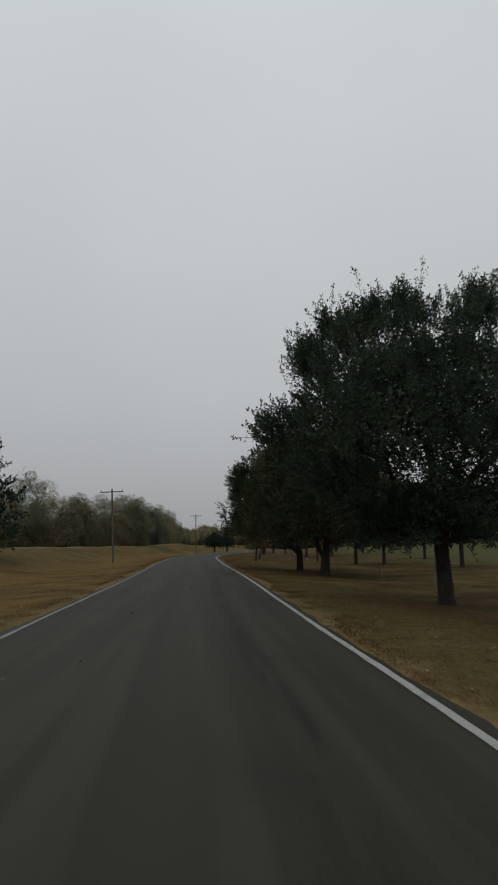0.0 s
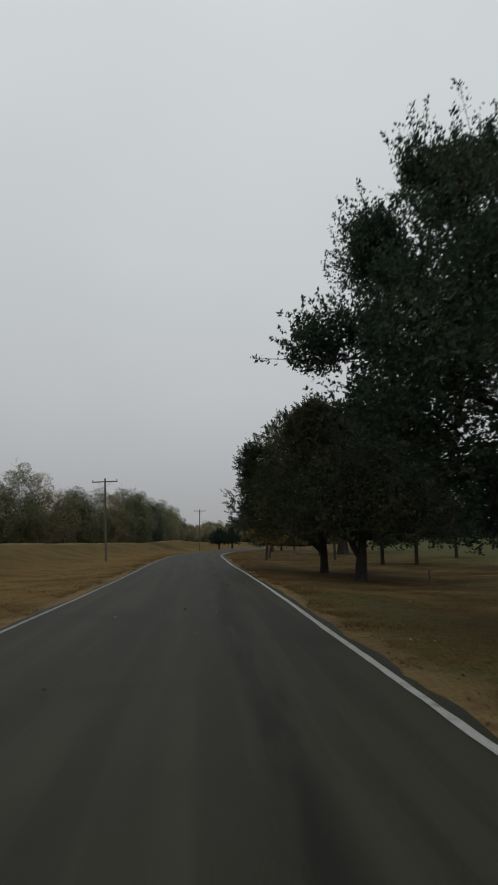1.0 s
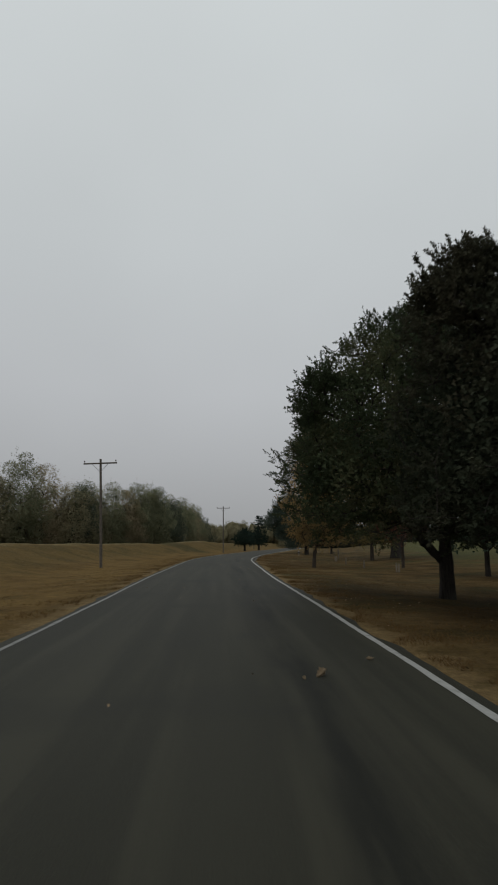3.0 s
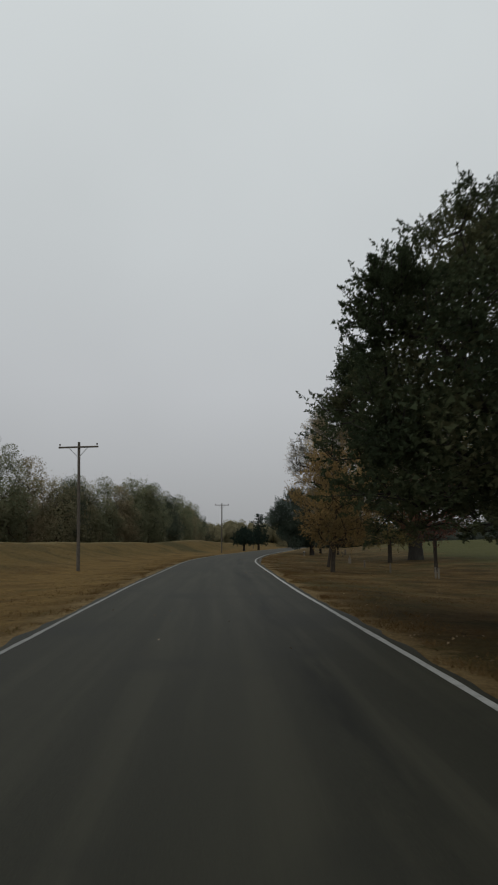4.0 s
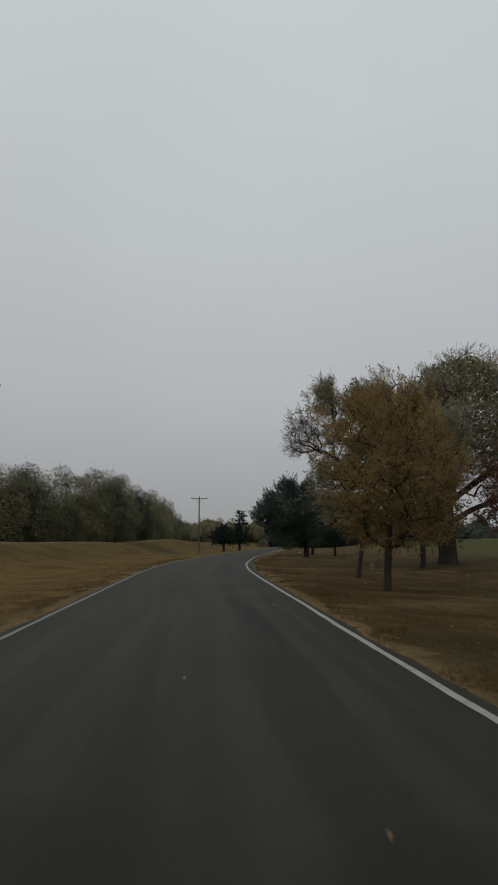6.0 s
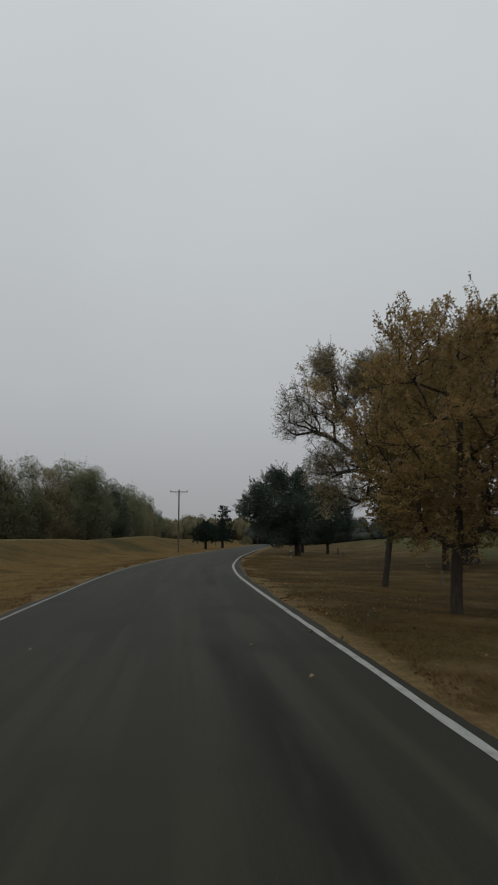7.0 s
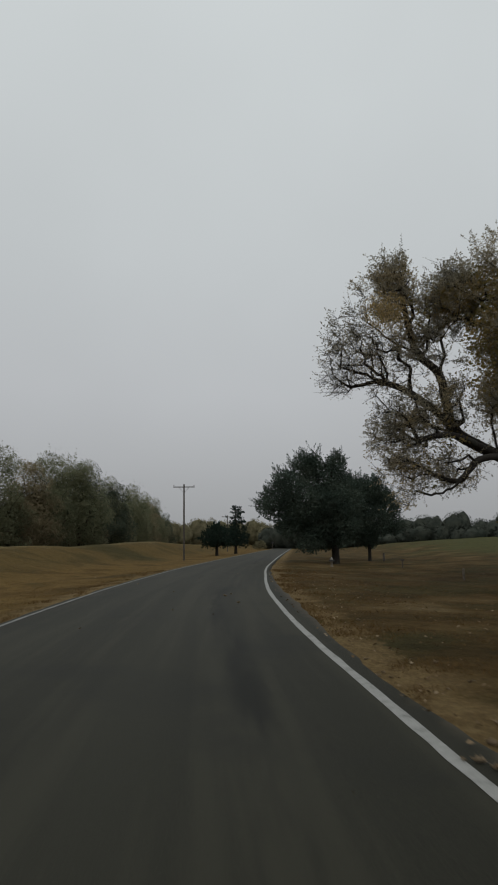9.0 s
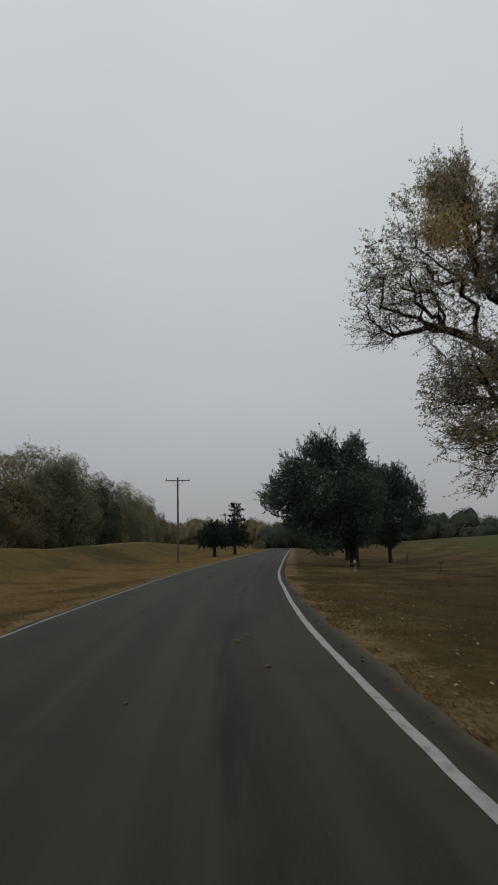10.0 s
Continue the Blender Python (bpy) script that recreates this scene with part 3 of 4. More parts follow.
def shoots(seed, nodes, ends, centre, per_end, length, leaves, up=0.5, out=0.7, wild=0.6, loose=0.10):
    """Leafy shoots on the branch ends: leaf places, their directions, and the twigs."""
    r = np.random.default_rng(seed)
    start = np.repeat(nodes[ends], per_end, 0)
    p = start
    n = len(p)
    p = p + r.normal(0, length * 0.35, (n, 3))
    away = p - np.array(centre)
    away /= np.maximum(np.linalg.norm(away, axis=1, keepdims=True), 1e-6)
    w = away * out + np.array([0, 0, up]) + r.normal(0, wild, (n, 3))
    w /= np.linalg.norm(w, axis=1, keepdims=True)
    ln = length * r.uniform(0.5, 1.5, (n, 1))
    t = r.uniform(0.05, 1, (n, leaves, 1))
    c = p[:, None, :] + w[:, None, :] * ln[:, None, :] * t + r.normal(0, loose * length, (n, leaves, 3)) * (1.15 - t)
    ways = np.repeat((w * 0.7)[:, None, :], leaves, 1) + r.normal(0, 0.5, (n, leaves, 3))
    tw = [(start[i], p[i] + w[i] * ln[i] * 0.7, 0.008, 0.004) for i in range(n)]
    return c.reshape(-1, 3), ways.reshape(-1, 3), tw


def clump_leaves(seed, lobes, per):
    """Leaves over rounded lobes: their places, directions and the heart of the lobe that each belongs to."""
    r = np.random.default_rng(seed)
    cs, ws, hs = [], [], []
    for centre, size in lobes:
        n = int(per * size * size)
        q = r.normal(0, 1, (n, 3))
        q /= np.linalg.norm(q, axis=1, keepdims=True)
        rough = np.array([0.25 * noise.noise(Vector(v) * 2.2 + Vector(centre)) for v in q])[:, None]
        cs.append(np.array(centre) + q * (r.uniform(0.35, 1, (n, 1)) ** 0.5 + rough) * size * np.array([1, 1, 0.85]))
        ws.append(q + np.array([0, 0, -0.25]))
        hs.append(np.repeat(np.array([centre]) - np.array([[0, 0, 0.4 * size]]), n, 0))
    return np.concatenate(cs), np.concatenate(ws), np.concatenate(hs)


def core_shape(detail):
    bm = bmesh.new()
    bmesh.ops.create_icosphere(bm, subdivisions=detail, radius=1)
    bm.verts.ensure_lookup_table()
    v, f = np.array([q.co[:] for q in bm.verts]), np.array([[q.index for q in face.verts] for face in bm.faces])
    bm.free()
    return v, f


CORE = core_shape(3)


def dense_foliage(name, lobes, mat, seed=1):
    """The closed, lumpy inside of far crowns, under their outer leaves: rows of centre and radii."""
    r = np.random.default_rng(seed)
    v, f = CORE
    co, faces = [], []
    for k, (centre, radii) in enumerate(lobes):
        a, b = r.normal(0, 3.2, (3, 4)), r.uniform(0, 6, 4)
        lump = 1 + 0.06 * np.sin(v @ a + b).sum(1, keepdims=True) + r.normal(0, 0.025, (len(v), 1))
        co.append(np.array(centre) + v * lump * np.array(radii))
        faces.append(f + k * len(v))
    return mesh_from(name, np.concatenate(co), np.concatenate(faces), mat, smooth=True)


def lobe_points(seed, lobes, per, deep=1.0):
    """Points inside rounded lobes, deeper than wide where asked."""
    r = np.random.default_rng(seed)
    out = []
    for centre, size in lobes:
        n = int(per * size * size)
        q = r.normal(0, 1, (n, 3))
        q = q / np.linalg.norm(q, axis=1, keepdims=True) * r.uniform(0.05, 1, (n, 1)) ** 0.42 * size
        out.append(q * np.array([1, deep, 1]) + np.array(centre))
    return np.concatenate(out)


SPREAD = ((0, 0.5), (0.12, 0.66), (0.32, 0.85), (0.52, 1.0), (0.72, 0.95), (0.88, 0.72), (1, 0.3))
ROUND = ((0, 0.55), (0.12, 0.85), (0.35, 1.0), (0.6, 0.92), (0.8, 0.68), (0.93, 0.38), (1, 0.1))
VASE = ((0, 0.25), (0.2, 0.6), (0.5, 0.95), (0.75, 1.0), (0.9, 0.7), (1, 0.2))
CONE = ((0, 0.75), (0.15, 1.0), (0.4, 0.75), (0.7, 0.42), (0.9, 0.2), (1, 0.04))
DOME = ((0, 0.85), (0.25, 1.0), (0.5, 0.92), (0.75, 0.7), (0.92, 0.42), (1, 0.15))


def tree(name, label, category, seed, place, height, radius, base, trunk_r, leaf, bark, leaf_size, n_ends=260, per_end=5, per_shoot=16,
         shoot=0.55, profile=ROUND, lump=0.35, lean=(0.0, 0.0), up=0.5, hollow=0.5, squash=(1, 1), group="", limbs=(), wobble=0.05, slim=0.5, tip=0.008,
         inner=0, inner_size=0.32, flare=1.35, whole=False, attract=None, lead=0.62, wild=0.6, simple=False, gap=None, spires=0, lobes=(), soft=False, fill=0.88, bare=None, within=None, power=2.3, twiggy=None, spray=0.5, clumps=None, inner_leaf=None):
    """A whole tree at its place: trunk, limbs, twigs, and a crown of single leaves."""
    r = np.random.default_rng(seed + 100)
    z0 = land(*place)
    trunk = [(0, 0, -0.25)]
    for k in range(1, 7):
        f = k / 6
        trunk.append((lean[0] * f + r.normal(0, 0.05) * f * trunk_r * 4, lean[1] * f + r.normal(0, 0.05) * f * trunk_r * 4, lead * height * f))
    att = attract
    if att is None:
        att = crown_points(seed, n_ends, base, height - shoot * 0.6, radius, profile, lump, squash, hollow) + np.array([lean[0], lean[1], 0])
    for centre, size, count in lobes:
        q = r.normal(0, 1, (count, 3))
        att = np.concatenate([att, np.array(centre) + q / np.linalg.norm(q, axis=1, keepdims=True) * r.uniform(0.2, 1, (count, 1)) ** 0.5 * size])
    nodes, parent, ends = skeleton_of(seed, trunk, att, 0.55 if height > 6 else 0.4, wobble, limbs)
    rad = thickness(nodes, parent, ends, trunk_r, tip, power)
    thing = new(name)
    thing.location = (place[0], place[1], z0)
    nt_ = len(trunk)
    part("trunk", trunk_mesh("trunk", trunk, [trunk_r] + [float(max(v, 0.02)) for v in rad[1:nt_]], bark, flare, seed=seed), thing)
    # each limb that leaves the trunk is a part; the finer wood is joined
    root = np.zeros(len(nodes), int)
    for i in range(nt_, len(nodes)):
        root[i] = i if parent[i] < nt_ else root[parent[i]]
    heavy = collections.defaultdict(list)
    thin = []
    for i in range(nt_, len(nodes)):
        seg = (nodes[parent[i]], nodes[i], min(rad[parent[i]], 1.35 * rad[i] + 0.004), rad[i])
        if rad[i] > 0.04 and not whole:
            heavy[root[i]].append(seg)
        else:
            thin.append(seg)
    for key in heavy:
        part("limb", tube_mesh("limb", heavy[key], bark, 7), thing)
    centre = (lean[0], lean[1], base + 0.35 * (height - base))
    heart = np.array(centre) if soft else None
    c, w, tw = shoots(seed + 7, nodes, ends, centre, per_end, shoot, per_shoot, up=up, wild=wild)
    tw = [g for k, g in enumerate(tw) if (k % 2 == 0 if twiggy is None else k % 4 == 0 or twiggy(g[0]))]
    if spires:
        # long leafy shoots that stand out of the crown's outline
        high = [e for e in ends if nodes[e][2] > base + 0.36 * (height - base)]
        high.sort(key=lambda e: -np.linalg.norm((nodes[e] - np.array(centre)) * np.array([1, 1, 1.2])))
        cs, wsp, tws = shoots(seed + 17, nodes, high[:spires], centre, 3, spray, 54, up=0.8, out=0.75, wild=0.3, loose=0.15)
        c, w, tw = np.concatenate([c, cs]), np.concatenate([w, wsp]), tw + tws
    tagged(part("twig_work", tube_mesh("twig_work", [g for g in thin if g[3] > 0.016] if whole else thin + tw, bark, 3 if whole else 4), thing), kind="stuff")
    if gap:
        keep = lambda q: ~((q[:, 2] > gap[0]) & (q[:, 2] < gap[1]) & (np.hypot(q[:, 0] - lean[0], q[:, 1] - lean[1]) < gap[2]))
        k = keep(c)
        c, w = c[k], w[k]
    if bare:
        k = ~bare(c) | (r.uniform(0, 1, len(c)) < np.where(c[:, 2] < 6.6, 0.8, np.where(c[:, 2] < 10.5, 0.25, 0.45)))
        c, w = c[k], w[k]
    size = np.full((len(c), 1), leaf_size)
    if inner or within is not None:
        ci = crown_points(seed + 3, max(inner, 1), base + 0.06 * (height - base), height - (1.02 - fill) * (height - base), radius * fill, profile, lump, squash, 0.26 if soft else 0.5) + np.array([lean[0], lean[1], 0])
        if within is not None:
            ci = within
        if gap:
            ci = ci[keep(ci)]
        tagged(part("inner_crown", leaves_mesh("inner_crown", ci, r.normal(0, 1, ci.shape), inner_size, inner_leaf or leaf, seed + 4, 0.7, True, heart, soft), thing), kind="stuff")
    if clumps:
        cc, cw, ch = clump_leaves(seed + 21, *clumps)
        heart = np.concatenate([np.repeat(heart[None, :], len(c), 0), ch])
        size = np.concatenate([size * 0.75, np.full((len(cc), 1), leaf_size)])
        c, w = np.concatenate([c, cc]), np.concatenate([w, cw])
    tagged(part("crown", leaves_mesh("crown", c, w, size, leaf, seed + 9, slim, simple, heart), thing), kind="stuff")
    return tagged(thing, label, category, group)


SKIRT = ((0, 0.88), (0.12, 0.98), (0.3, 1.0), (0.5, 0.93), (0.7, 0.76), (0.87, 0.5), (1, 0.16))
ROW = "trees along the park side of the road"
CAP = ((0, 0.42), (0.14, 0.6), (0.26, 0.8), (0.34, 1.0), (0.44, 0.96), (0.6, 0.88), (0.78, 0.74), (0.92, 0.52), (1, 0.25))
tree("oak_tree", "broad dark green oak with low hanging branches on dry grass", "tree", 11, (7.0, 16.6), 8.2, 4.4, 1.7, 0.2, M_LEAF_OAK, M_BARK_OAK, 0.075,
     n_ends=950, per_end=6, per_shoot=26, shoot=0.42, lump=0.2, group=ROW, profile=CAP, inner=34000, inner_size=0.115, wild=0.42, hollow=0.28, up=0.85, lean=(-0.45, -0.4), gap=(3.2, 4.5, 2.6), spires=110,
     spray=0.62, lobes=[((-4.75, 0.2, 4.85), 0.42, 26), ((-4.0, 0.2, 5.1), 0.5, 22), ((-3.1, 2.0, 7.0), 0.5, 24), ((-3.4, 0.9, 7.15), 0.42, 26), ((-3.2, 2.1, 7.5), 0.42, 22), ((-3.1, -0.8, 7.25), 0.45, 24), ((-2.5, -0.4, 7.5), 0.5, 22),
                        ((-1.85, 0.0, 8.1), 0.45, 24), ((-1.05, -0.6, 8.05), 0.45, 22), ((1.2, -0.8, 8.3), 0.5, 24)])
tree("oak_tree", "dark bronze oak with a forked trunk beside the road", "tree", 12, (7.1, 32.9), 7.95, 4.2, 1.7, 0.21, M_LEAF_BROWNGREEN, M_BARK_OAK, 0.068,
     n_ends=600, per_end=6, per_shoot=38, shoot=0.33, lump=0.2, group=ROW, profile=SKIRT, inner=44000, inner_size=0.10, hollow=0.3, lean=(0.4, 0.0), simple=True, spires=40, spray=0.34, lobes=[((-1.5, -0.6, 6.5), 0.85, 40), ((-0.5, -0.5, 6.6), 0.85, 40), ((-2.6, -0.6, 5.8), 0.7, 26), ((-2.6, -0.7, 6.6), 0.5, 24), ((-1.9, -0.6, 7.1), 0.5, 24)],
     limbs=[(1, (-0.45, 0, 1.9), (-0.85, 0.1, 3.0), (-1.2, 0.1, 4.4), (-1.5, 0.2, 5.8))])
tree("oak_tree", "dense dark green oak with a short trunk and low fork", "tree", 13, (6.9, 39.4), 9.15, 4.5, 1.85, 0.205, M_LEAF_OLIVE, M_BARK_OAK, 0.055,
     n_ends=860, per_end=6, per_shoot=43, simple=True, slim=0.5, shoot=0.33, lump=0.2, group=ROW, profile=SKIRT, inner=48000, inner_size=0.11, fill=0.95, hollow=0.28, spires=60, spray=0.4, lean=(-0.25, -0.5), lobes=[((-3.8, -0.6, 3.6), 0.55, 30), ((-3.7, 3.3, 4.9), 0.5, 26), ((-3.35, 2.8, 5.5), 0.5, 22), ((-3.4, 3.9, 6.0), 0.5, 26), ((-4.25, -1.6, 5.4), 0.5, 26), ((-3.95, -1.6, 6.2), 0.5, 28)],
     limbs=[(1, (-0.42, -0.15, 1.35), (-0.85, -0.2, 1.85), (-1.45, -0.1, 2.6), (-2.2, 0, 3.4))])
tree("autumn_tree", "orange-brown autumn tree with a slender dark trunk", "tree", 14, (6.35, 62.2), 6.9, 2.3, 1.5, 0.122, M_LEAF_ORANGE, M_BARK_YOUNG, 0.068,
     n_ends=380, per_end=6, per_shoot=28, shoot=0.42, group=ROW, inner=900, inner_size=0.12, lump=0.6, hollow=0.42, profile=SPREAD, spires=12, lean=(0.35, 0.0), lobes=[((0.9, -0.3, 6.4), 0.5, 10), ((-0.9, 0.2, 6.3), 0.45, 8), ((1.9, 0.2, 2.4), 0.6, 12), ((-1.1, 0.3, 2.3), 0.6, 10)])
tree("autumn_tree", "narrow olive-gold autumn tree with a thin trunk", "tree", 15, (7.55, 70.3), 7.35, 1.5, 2.0, 0.10, M_LEAF_GOLDGREEN, M_BARK_YOUNG, 0.08,
     n_ends=260, per_end=6, per_shoot=24, shoot=0.36, group=ROW, inner=1000, inner_size=0.17, lump=0.3, hollow=0.4, simple=True, lean=(0.8, 0))
tree("small_tree", "broad yellow-brown autumn tree with a thin trunk", "tree", 16, (15.3, 82.2), 6.8, 3.2, 1.6, 0.16, M_LEAF_GOLDGREEN, M_BARK_YOUNG, 0.095, n_ends=240, per_end=6, per_shoot=22, shoot=0.5, inner=1500, inner_size=0.15, lump=0.5, hollow=0.4, simple=True, profile=DOME)
tree("red_tree", "slim tree with dark red autumn leaves", "tree", 17, (13.3, 65.1), 6.3, 2.4, 2.1, 0.11, M_LEAF_RED, M_BARK_YOUNG, 0.10, n_ends=150, per_end=5, per_shoot=16, shoot=0.5, inner=200, inner_size=0.15)

# the old cottonwood: limbs first, then twigs round them
COTTON = (19.7, 88.4)
BOUGHS = [
    (2, (-2.2, 0.6, 4.3), (-4.6, 1.0, 5.3), (-6.6, 1.2, 6.4), (-7.5, 1.5, 7.6), (-8.8, 2.0, 8.7), (-9.9, 2.6, 9.2), (-11.0, 3.0, 9.0)),
    (9, (-7.1, 1.2, 8.0), (-7.3, 1.2, 9.2), (-8.1, 1.4, 10.2), (-8.5, 1.4, 11.2), (-8.7, 1.6, 13.0), (-9.0, 1.6, 14.4)),
    (16, (-9.4, 1.7, 11.0), (-10.4, 1.9, 11.9)),
    (2, (-2.5, -0.4, 3.9), (-4.8, -0.5, 5.0), (-6.2, -0.4, 5.1), (-7.0, -0.3, 4.5), (-7.7, -0.2, 3.8), (-8.4, -0.2, 3.6), (-9.2, 0.0, 3.7)),
    (8, (-7.0, 0.2, 6.1), (-8.3, 0.1, 6.1), (-9.6, 0.2, 5.5)),
    (4, (1.0, 0.5, 9.0), (1.6, 0.8, 12.0), (2.0, 1.0, 15.0)),
    (3, (2.5, -0.5, 6.5), (5.0, -0.8, 8.0), (7.5, -1.0, 10.0), (9.0, -1.0, 11.5)),
    (3, (0.5, 3.0, 6.5), (1.0, 6.0, 8.5), (0.5, 8.5, 10.0)),
    (3, (-0.8, -3.0, 6.2), (-2.0, -5.5, 8.0), (-2.5, -7.5, 9.5)),
    (4, (-2.0, 0.5, 9.5), (-3.5, 0.8, 12.0), (-4.0, 1.0, 14.2)),
    (2, (3.0, 0.5, 4.5), (6.0, 0.3, 5.2), (9.0, 0.0, 4.8)),
]
rk = np.random.default_rng(77)
# leafy lobes: centre, radius
LOBES = [
    ((-10.0, 0.6, 6.4), 1.0), ((-9.6, 0.5, 4.9), 1.0), ((-9.4, 0.3, 3.6), 0.7),
    ((-9.0, 1.6, 14.5), 0.8), ((-9.2, 1.6, 13.6), 1.15), ((-6.2, 1.5, 13.6), 1.1), ((-6.4, 1.5, 12.4), 1.3), ((-7.2, 0.6, 4.6), 1.1), ((-9.4, 0.8, 5.6), 1.2),
    ((-9.4, 1.6, 12.9), 1.5), ((-11.1, 1.9, 10.9), 1.5), ((-11.6, 2.8, 9.3), 1.0), ((-10.2, 1.6, 9.6), 1.4), ((-8.3, 1.0, 10.4), 1.4), ((-9.4, 0.4, 6.9), 1.5), ((-7.5, 0.6, 7.4), 1.4),
    ((-9.3, 0.0, 4.6), 1.2), ((-7.5, -0.3, 4.9), 1.2), ((-6.8, 0.8, 12.6), 1.5), ((-4.6, 0.6, 13.9), 1.7), ((-4.2, -0.6, 10.6), 1.8), ((-4.6, 0.4, 7.9), 1.5), ((-2.0, -5.0, 8.6), 2.0),
    ((-2.6, -7.0, 9.8), 1.6), ((8.4, -0.8, 11.2), 2.2), ((8.2, 0.2, 5.6), 2.0), ((5.6, -1.0, 8.4), 1.9), ((0.6, 7.6, 9.6), 2.2), ((-1.0, -1.0, 13.6), 2.0), ((-2.4, 2.6, 11.0), 2.0),
]
cloud = []
for centre, size in LOBES:
    k = int((14 if centre[2] < 6.6 else 30) * size * size)
    q = rk.normal(0, 1, (k, 3))
    q = q / np.linalg.norm(q, axis=1, keepdims=True) * rk.uniform(0, 1, (k, 1)) ** 0.4 * size
    cloud += list(q + np.array(centre))
cloud += list(crown_points(31, 720, 5.0, 17.2, 8.0, DOME, 0.4, (1, 1), 0.40) + np.array([2.6, 0.6, 0]))
TAWNY_LOBES = [((-6.4, 1.2, 12.7), 1.2), ((-5.0, 0.8, 13.0), 1.6), ((-5.2, 0.0, 10.8), 1.4), ((-4.4, 0.4, 8.6), 1.4), ((-3.4, -0.6, 12.0), 1.6), ((-3.2, 0.0, 9.8), 1.6), ((-3.0, 0.2, 7.4), 1.3)]
TINGED_LOBES = [((-9.0, 0.2, 4.7), 1.1), ((-7.6, 0.4, 6.0), 1.2), ((-8.3, 1.0, 12.0), 1.3), ((-9.0, 1.5, 13.6), 1.0)]
cottonwood = tree("cottonwood_tree", "huge old cottonwood, half bare, with heavy crooked limbs", "tree", 18, COTTON, 16.5, 10.5, 3.2, 0.56, M_LEAF_COTTON, M_BARK_COTTON, 0.062,
     per_end=8, per_shoot=19, power=2.9, twiggy=lambda q: q[0] < -6.5, shoot=0.55, simple=True, wobble=0.10, slim=0.75, limbs=BOUGHS, attract=np.array(cloud), flare=1.4, lead=0.55, up=0.25, tip=0.007,
     bare=lambda q: ((q[:, 0] < -9.6) & (q[:, 2] > 7.0) & (q[:, 2] < 11.5)) | ((q[:, 0] < -5.0) & (q[:, 2] < 6.6)), inner_size=0.14, inner_leaf=M_LEAF_TAWNY,
     within=np.concatenate([crown_points(33, 22000, 6.5, 16.8, 7.4, DOME, 0.5, (1, 1), 0.4) + np.array([3.0, 0.6, 0]), lobe_points(34, TAWNY_LOBES, 900), lobe_points(35, TINGED_LOBES, 110)]))
heavy_crown = crown_points(36, 15000, 7.5, 16.7, 6.4, DOME, 0.6, (1, 1), 0.4) + np.array([2.6, 0.6, 0])
tagged(part("heavy_crown", leaves_mesh("heavy_crown", heavy_crown, rk.normal(0, 1, heavy_crown.shape), 0.22, M_LEAF_SAGE, 6, 0.75, True), cottonwood, "still dense sage-green part of the crown"), kind="stuff")
amber = rk.normal(0, 1, (2000, 3))
amber = amber / np.linalg.norm(amber, axis=1, keepdims=True) * rk.uniform(0, 1, (2000, 1)) ** 0.45 * np.array([1.15, 1.0, 1.0]) + np.array([-10.05, 0.35, 11.8])
tagged(part("amber_leaves", leaves_mesh("amber_leaves", amber, rk.normal(0, 1, amber.shape), 0.07, M_LEAF_AMBER, 5, 0.75, True), cottonwood, "patch of amber leaves"), kind="stuff")

OAK_LOBES = [((-5.3, 0.2, 4.9), 1.35), ((-4.1, -0.4, 6.4), 1.35), ((-2.4, 0.3, 7.9), 1.25), ((-1.8, -0.2, 8.3), 0.9), ((0.3, 0.2, 8.2), 0.95), ((-0.9, 0.8, 6.8), 1.7), ((-2.7, -0.8, 5.0), 1.9), ((-0.3, -0.6, 5.0), 1.9),
             ((-3.9, -0.3, 3.2), 1.2), ((-2.3, -0.9, 1.9), 1.1), ((-1.2, -0.4, 2.6), 1.2), ((0.4, -0.8, 3.2), 1.3), ((0.6, 0.4, 6.6), 1.3), ((1.2, 0.2, 5.2), 1.4), ((-1.6, 0.3, 3.6), 1.6), ((-3.3, 0.2, 4.2), 1.5), ((0.2, -0.7, 2.2), 1.0), ((-0.6, 0.6, 1.9), 0.9)]
NEIGHBOUR_LOBES = [((-0.5, 0.2, 6.4), 1.5), ((0.0, 0.0, 7.1), 1.2), ((1.8, -0.3, 5.1), 1.35), ((0.6, -0.5, 3.7), 1.6), ((2.5, 0.2, 3.5), 1.1), ((-1.2, -0.4, 3.3), 1.4), ((0.1, 1.0, 5.1), 1.8), ((-1.7, 0.2, 7.0), 1.2), ((-1.9, 0.0, 5.1), 1.6), ((-0.3, -0.3, 2.4), 1.1), ((0.9, 0.0, 6.4), 1.2), ((1.7, 0.1, 6.0), 1.0), ((-2.6, 0.0, 6.2), 1.2), ((0.2, 0.3, 1.9), 0.8)]
tree("evergreen_oak", "dense dark evergreen oak with branches sweeping to the ground", "tree", 19, (13.1, 113.3), 9.4, 4.9, 1.5, 0.27, M_LEAF_EVERGREEN, M_BARK_OAK, 0.085, simple=True,
     attract=lobe_points(191, OAK_LOBES, 13, 1.5), lead=0.5, per_end=6, per_shoot=34, shoot=0.5, lump=0.5, spires=70, spray=0.75, inner_size=0.145, within=lobe_points(192, OAK_LOBES, 1150, 1.5))
tree("evergreen_oak", "dark evergreen oak with a thin trunk at the fairway", "tree", 20, (18.2, 120.6), 8.6, 4.6, 1.2, 0.15, M_LEAF_EVERGREEN, M_BARK_OAK, 0.085, simple=True,
     attract=lobe_points(201, NEIGHBOUR_LOBES, 14, 1.3), lead=0.5, per_end=6, per_shoot=30, shoot=0.5, lump=0.5, spires=50, spray=0.75, inner_size=0.145, within=lobe_points(202, NEIGHBOUR_LOBES, 1150, 1.3))
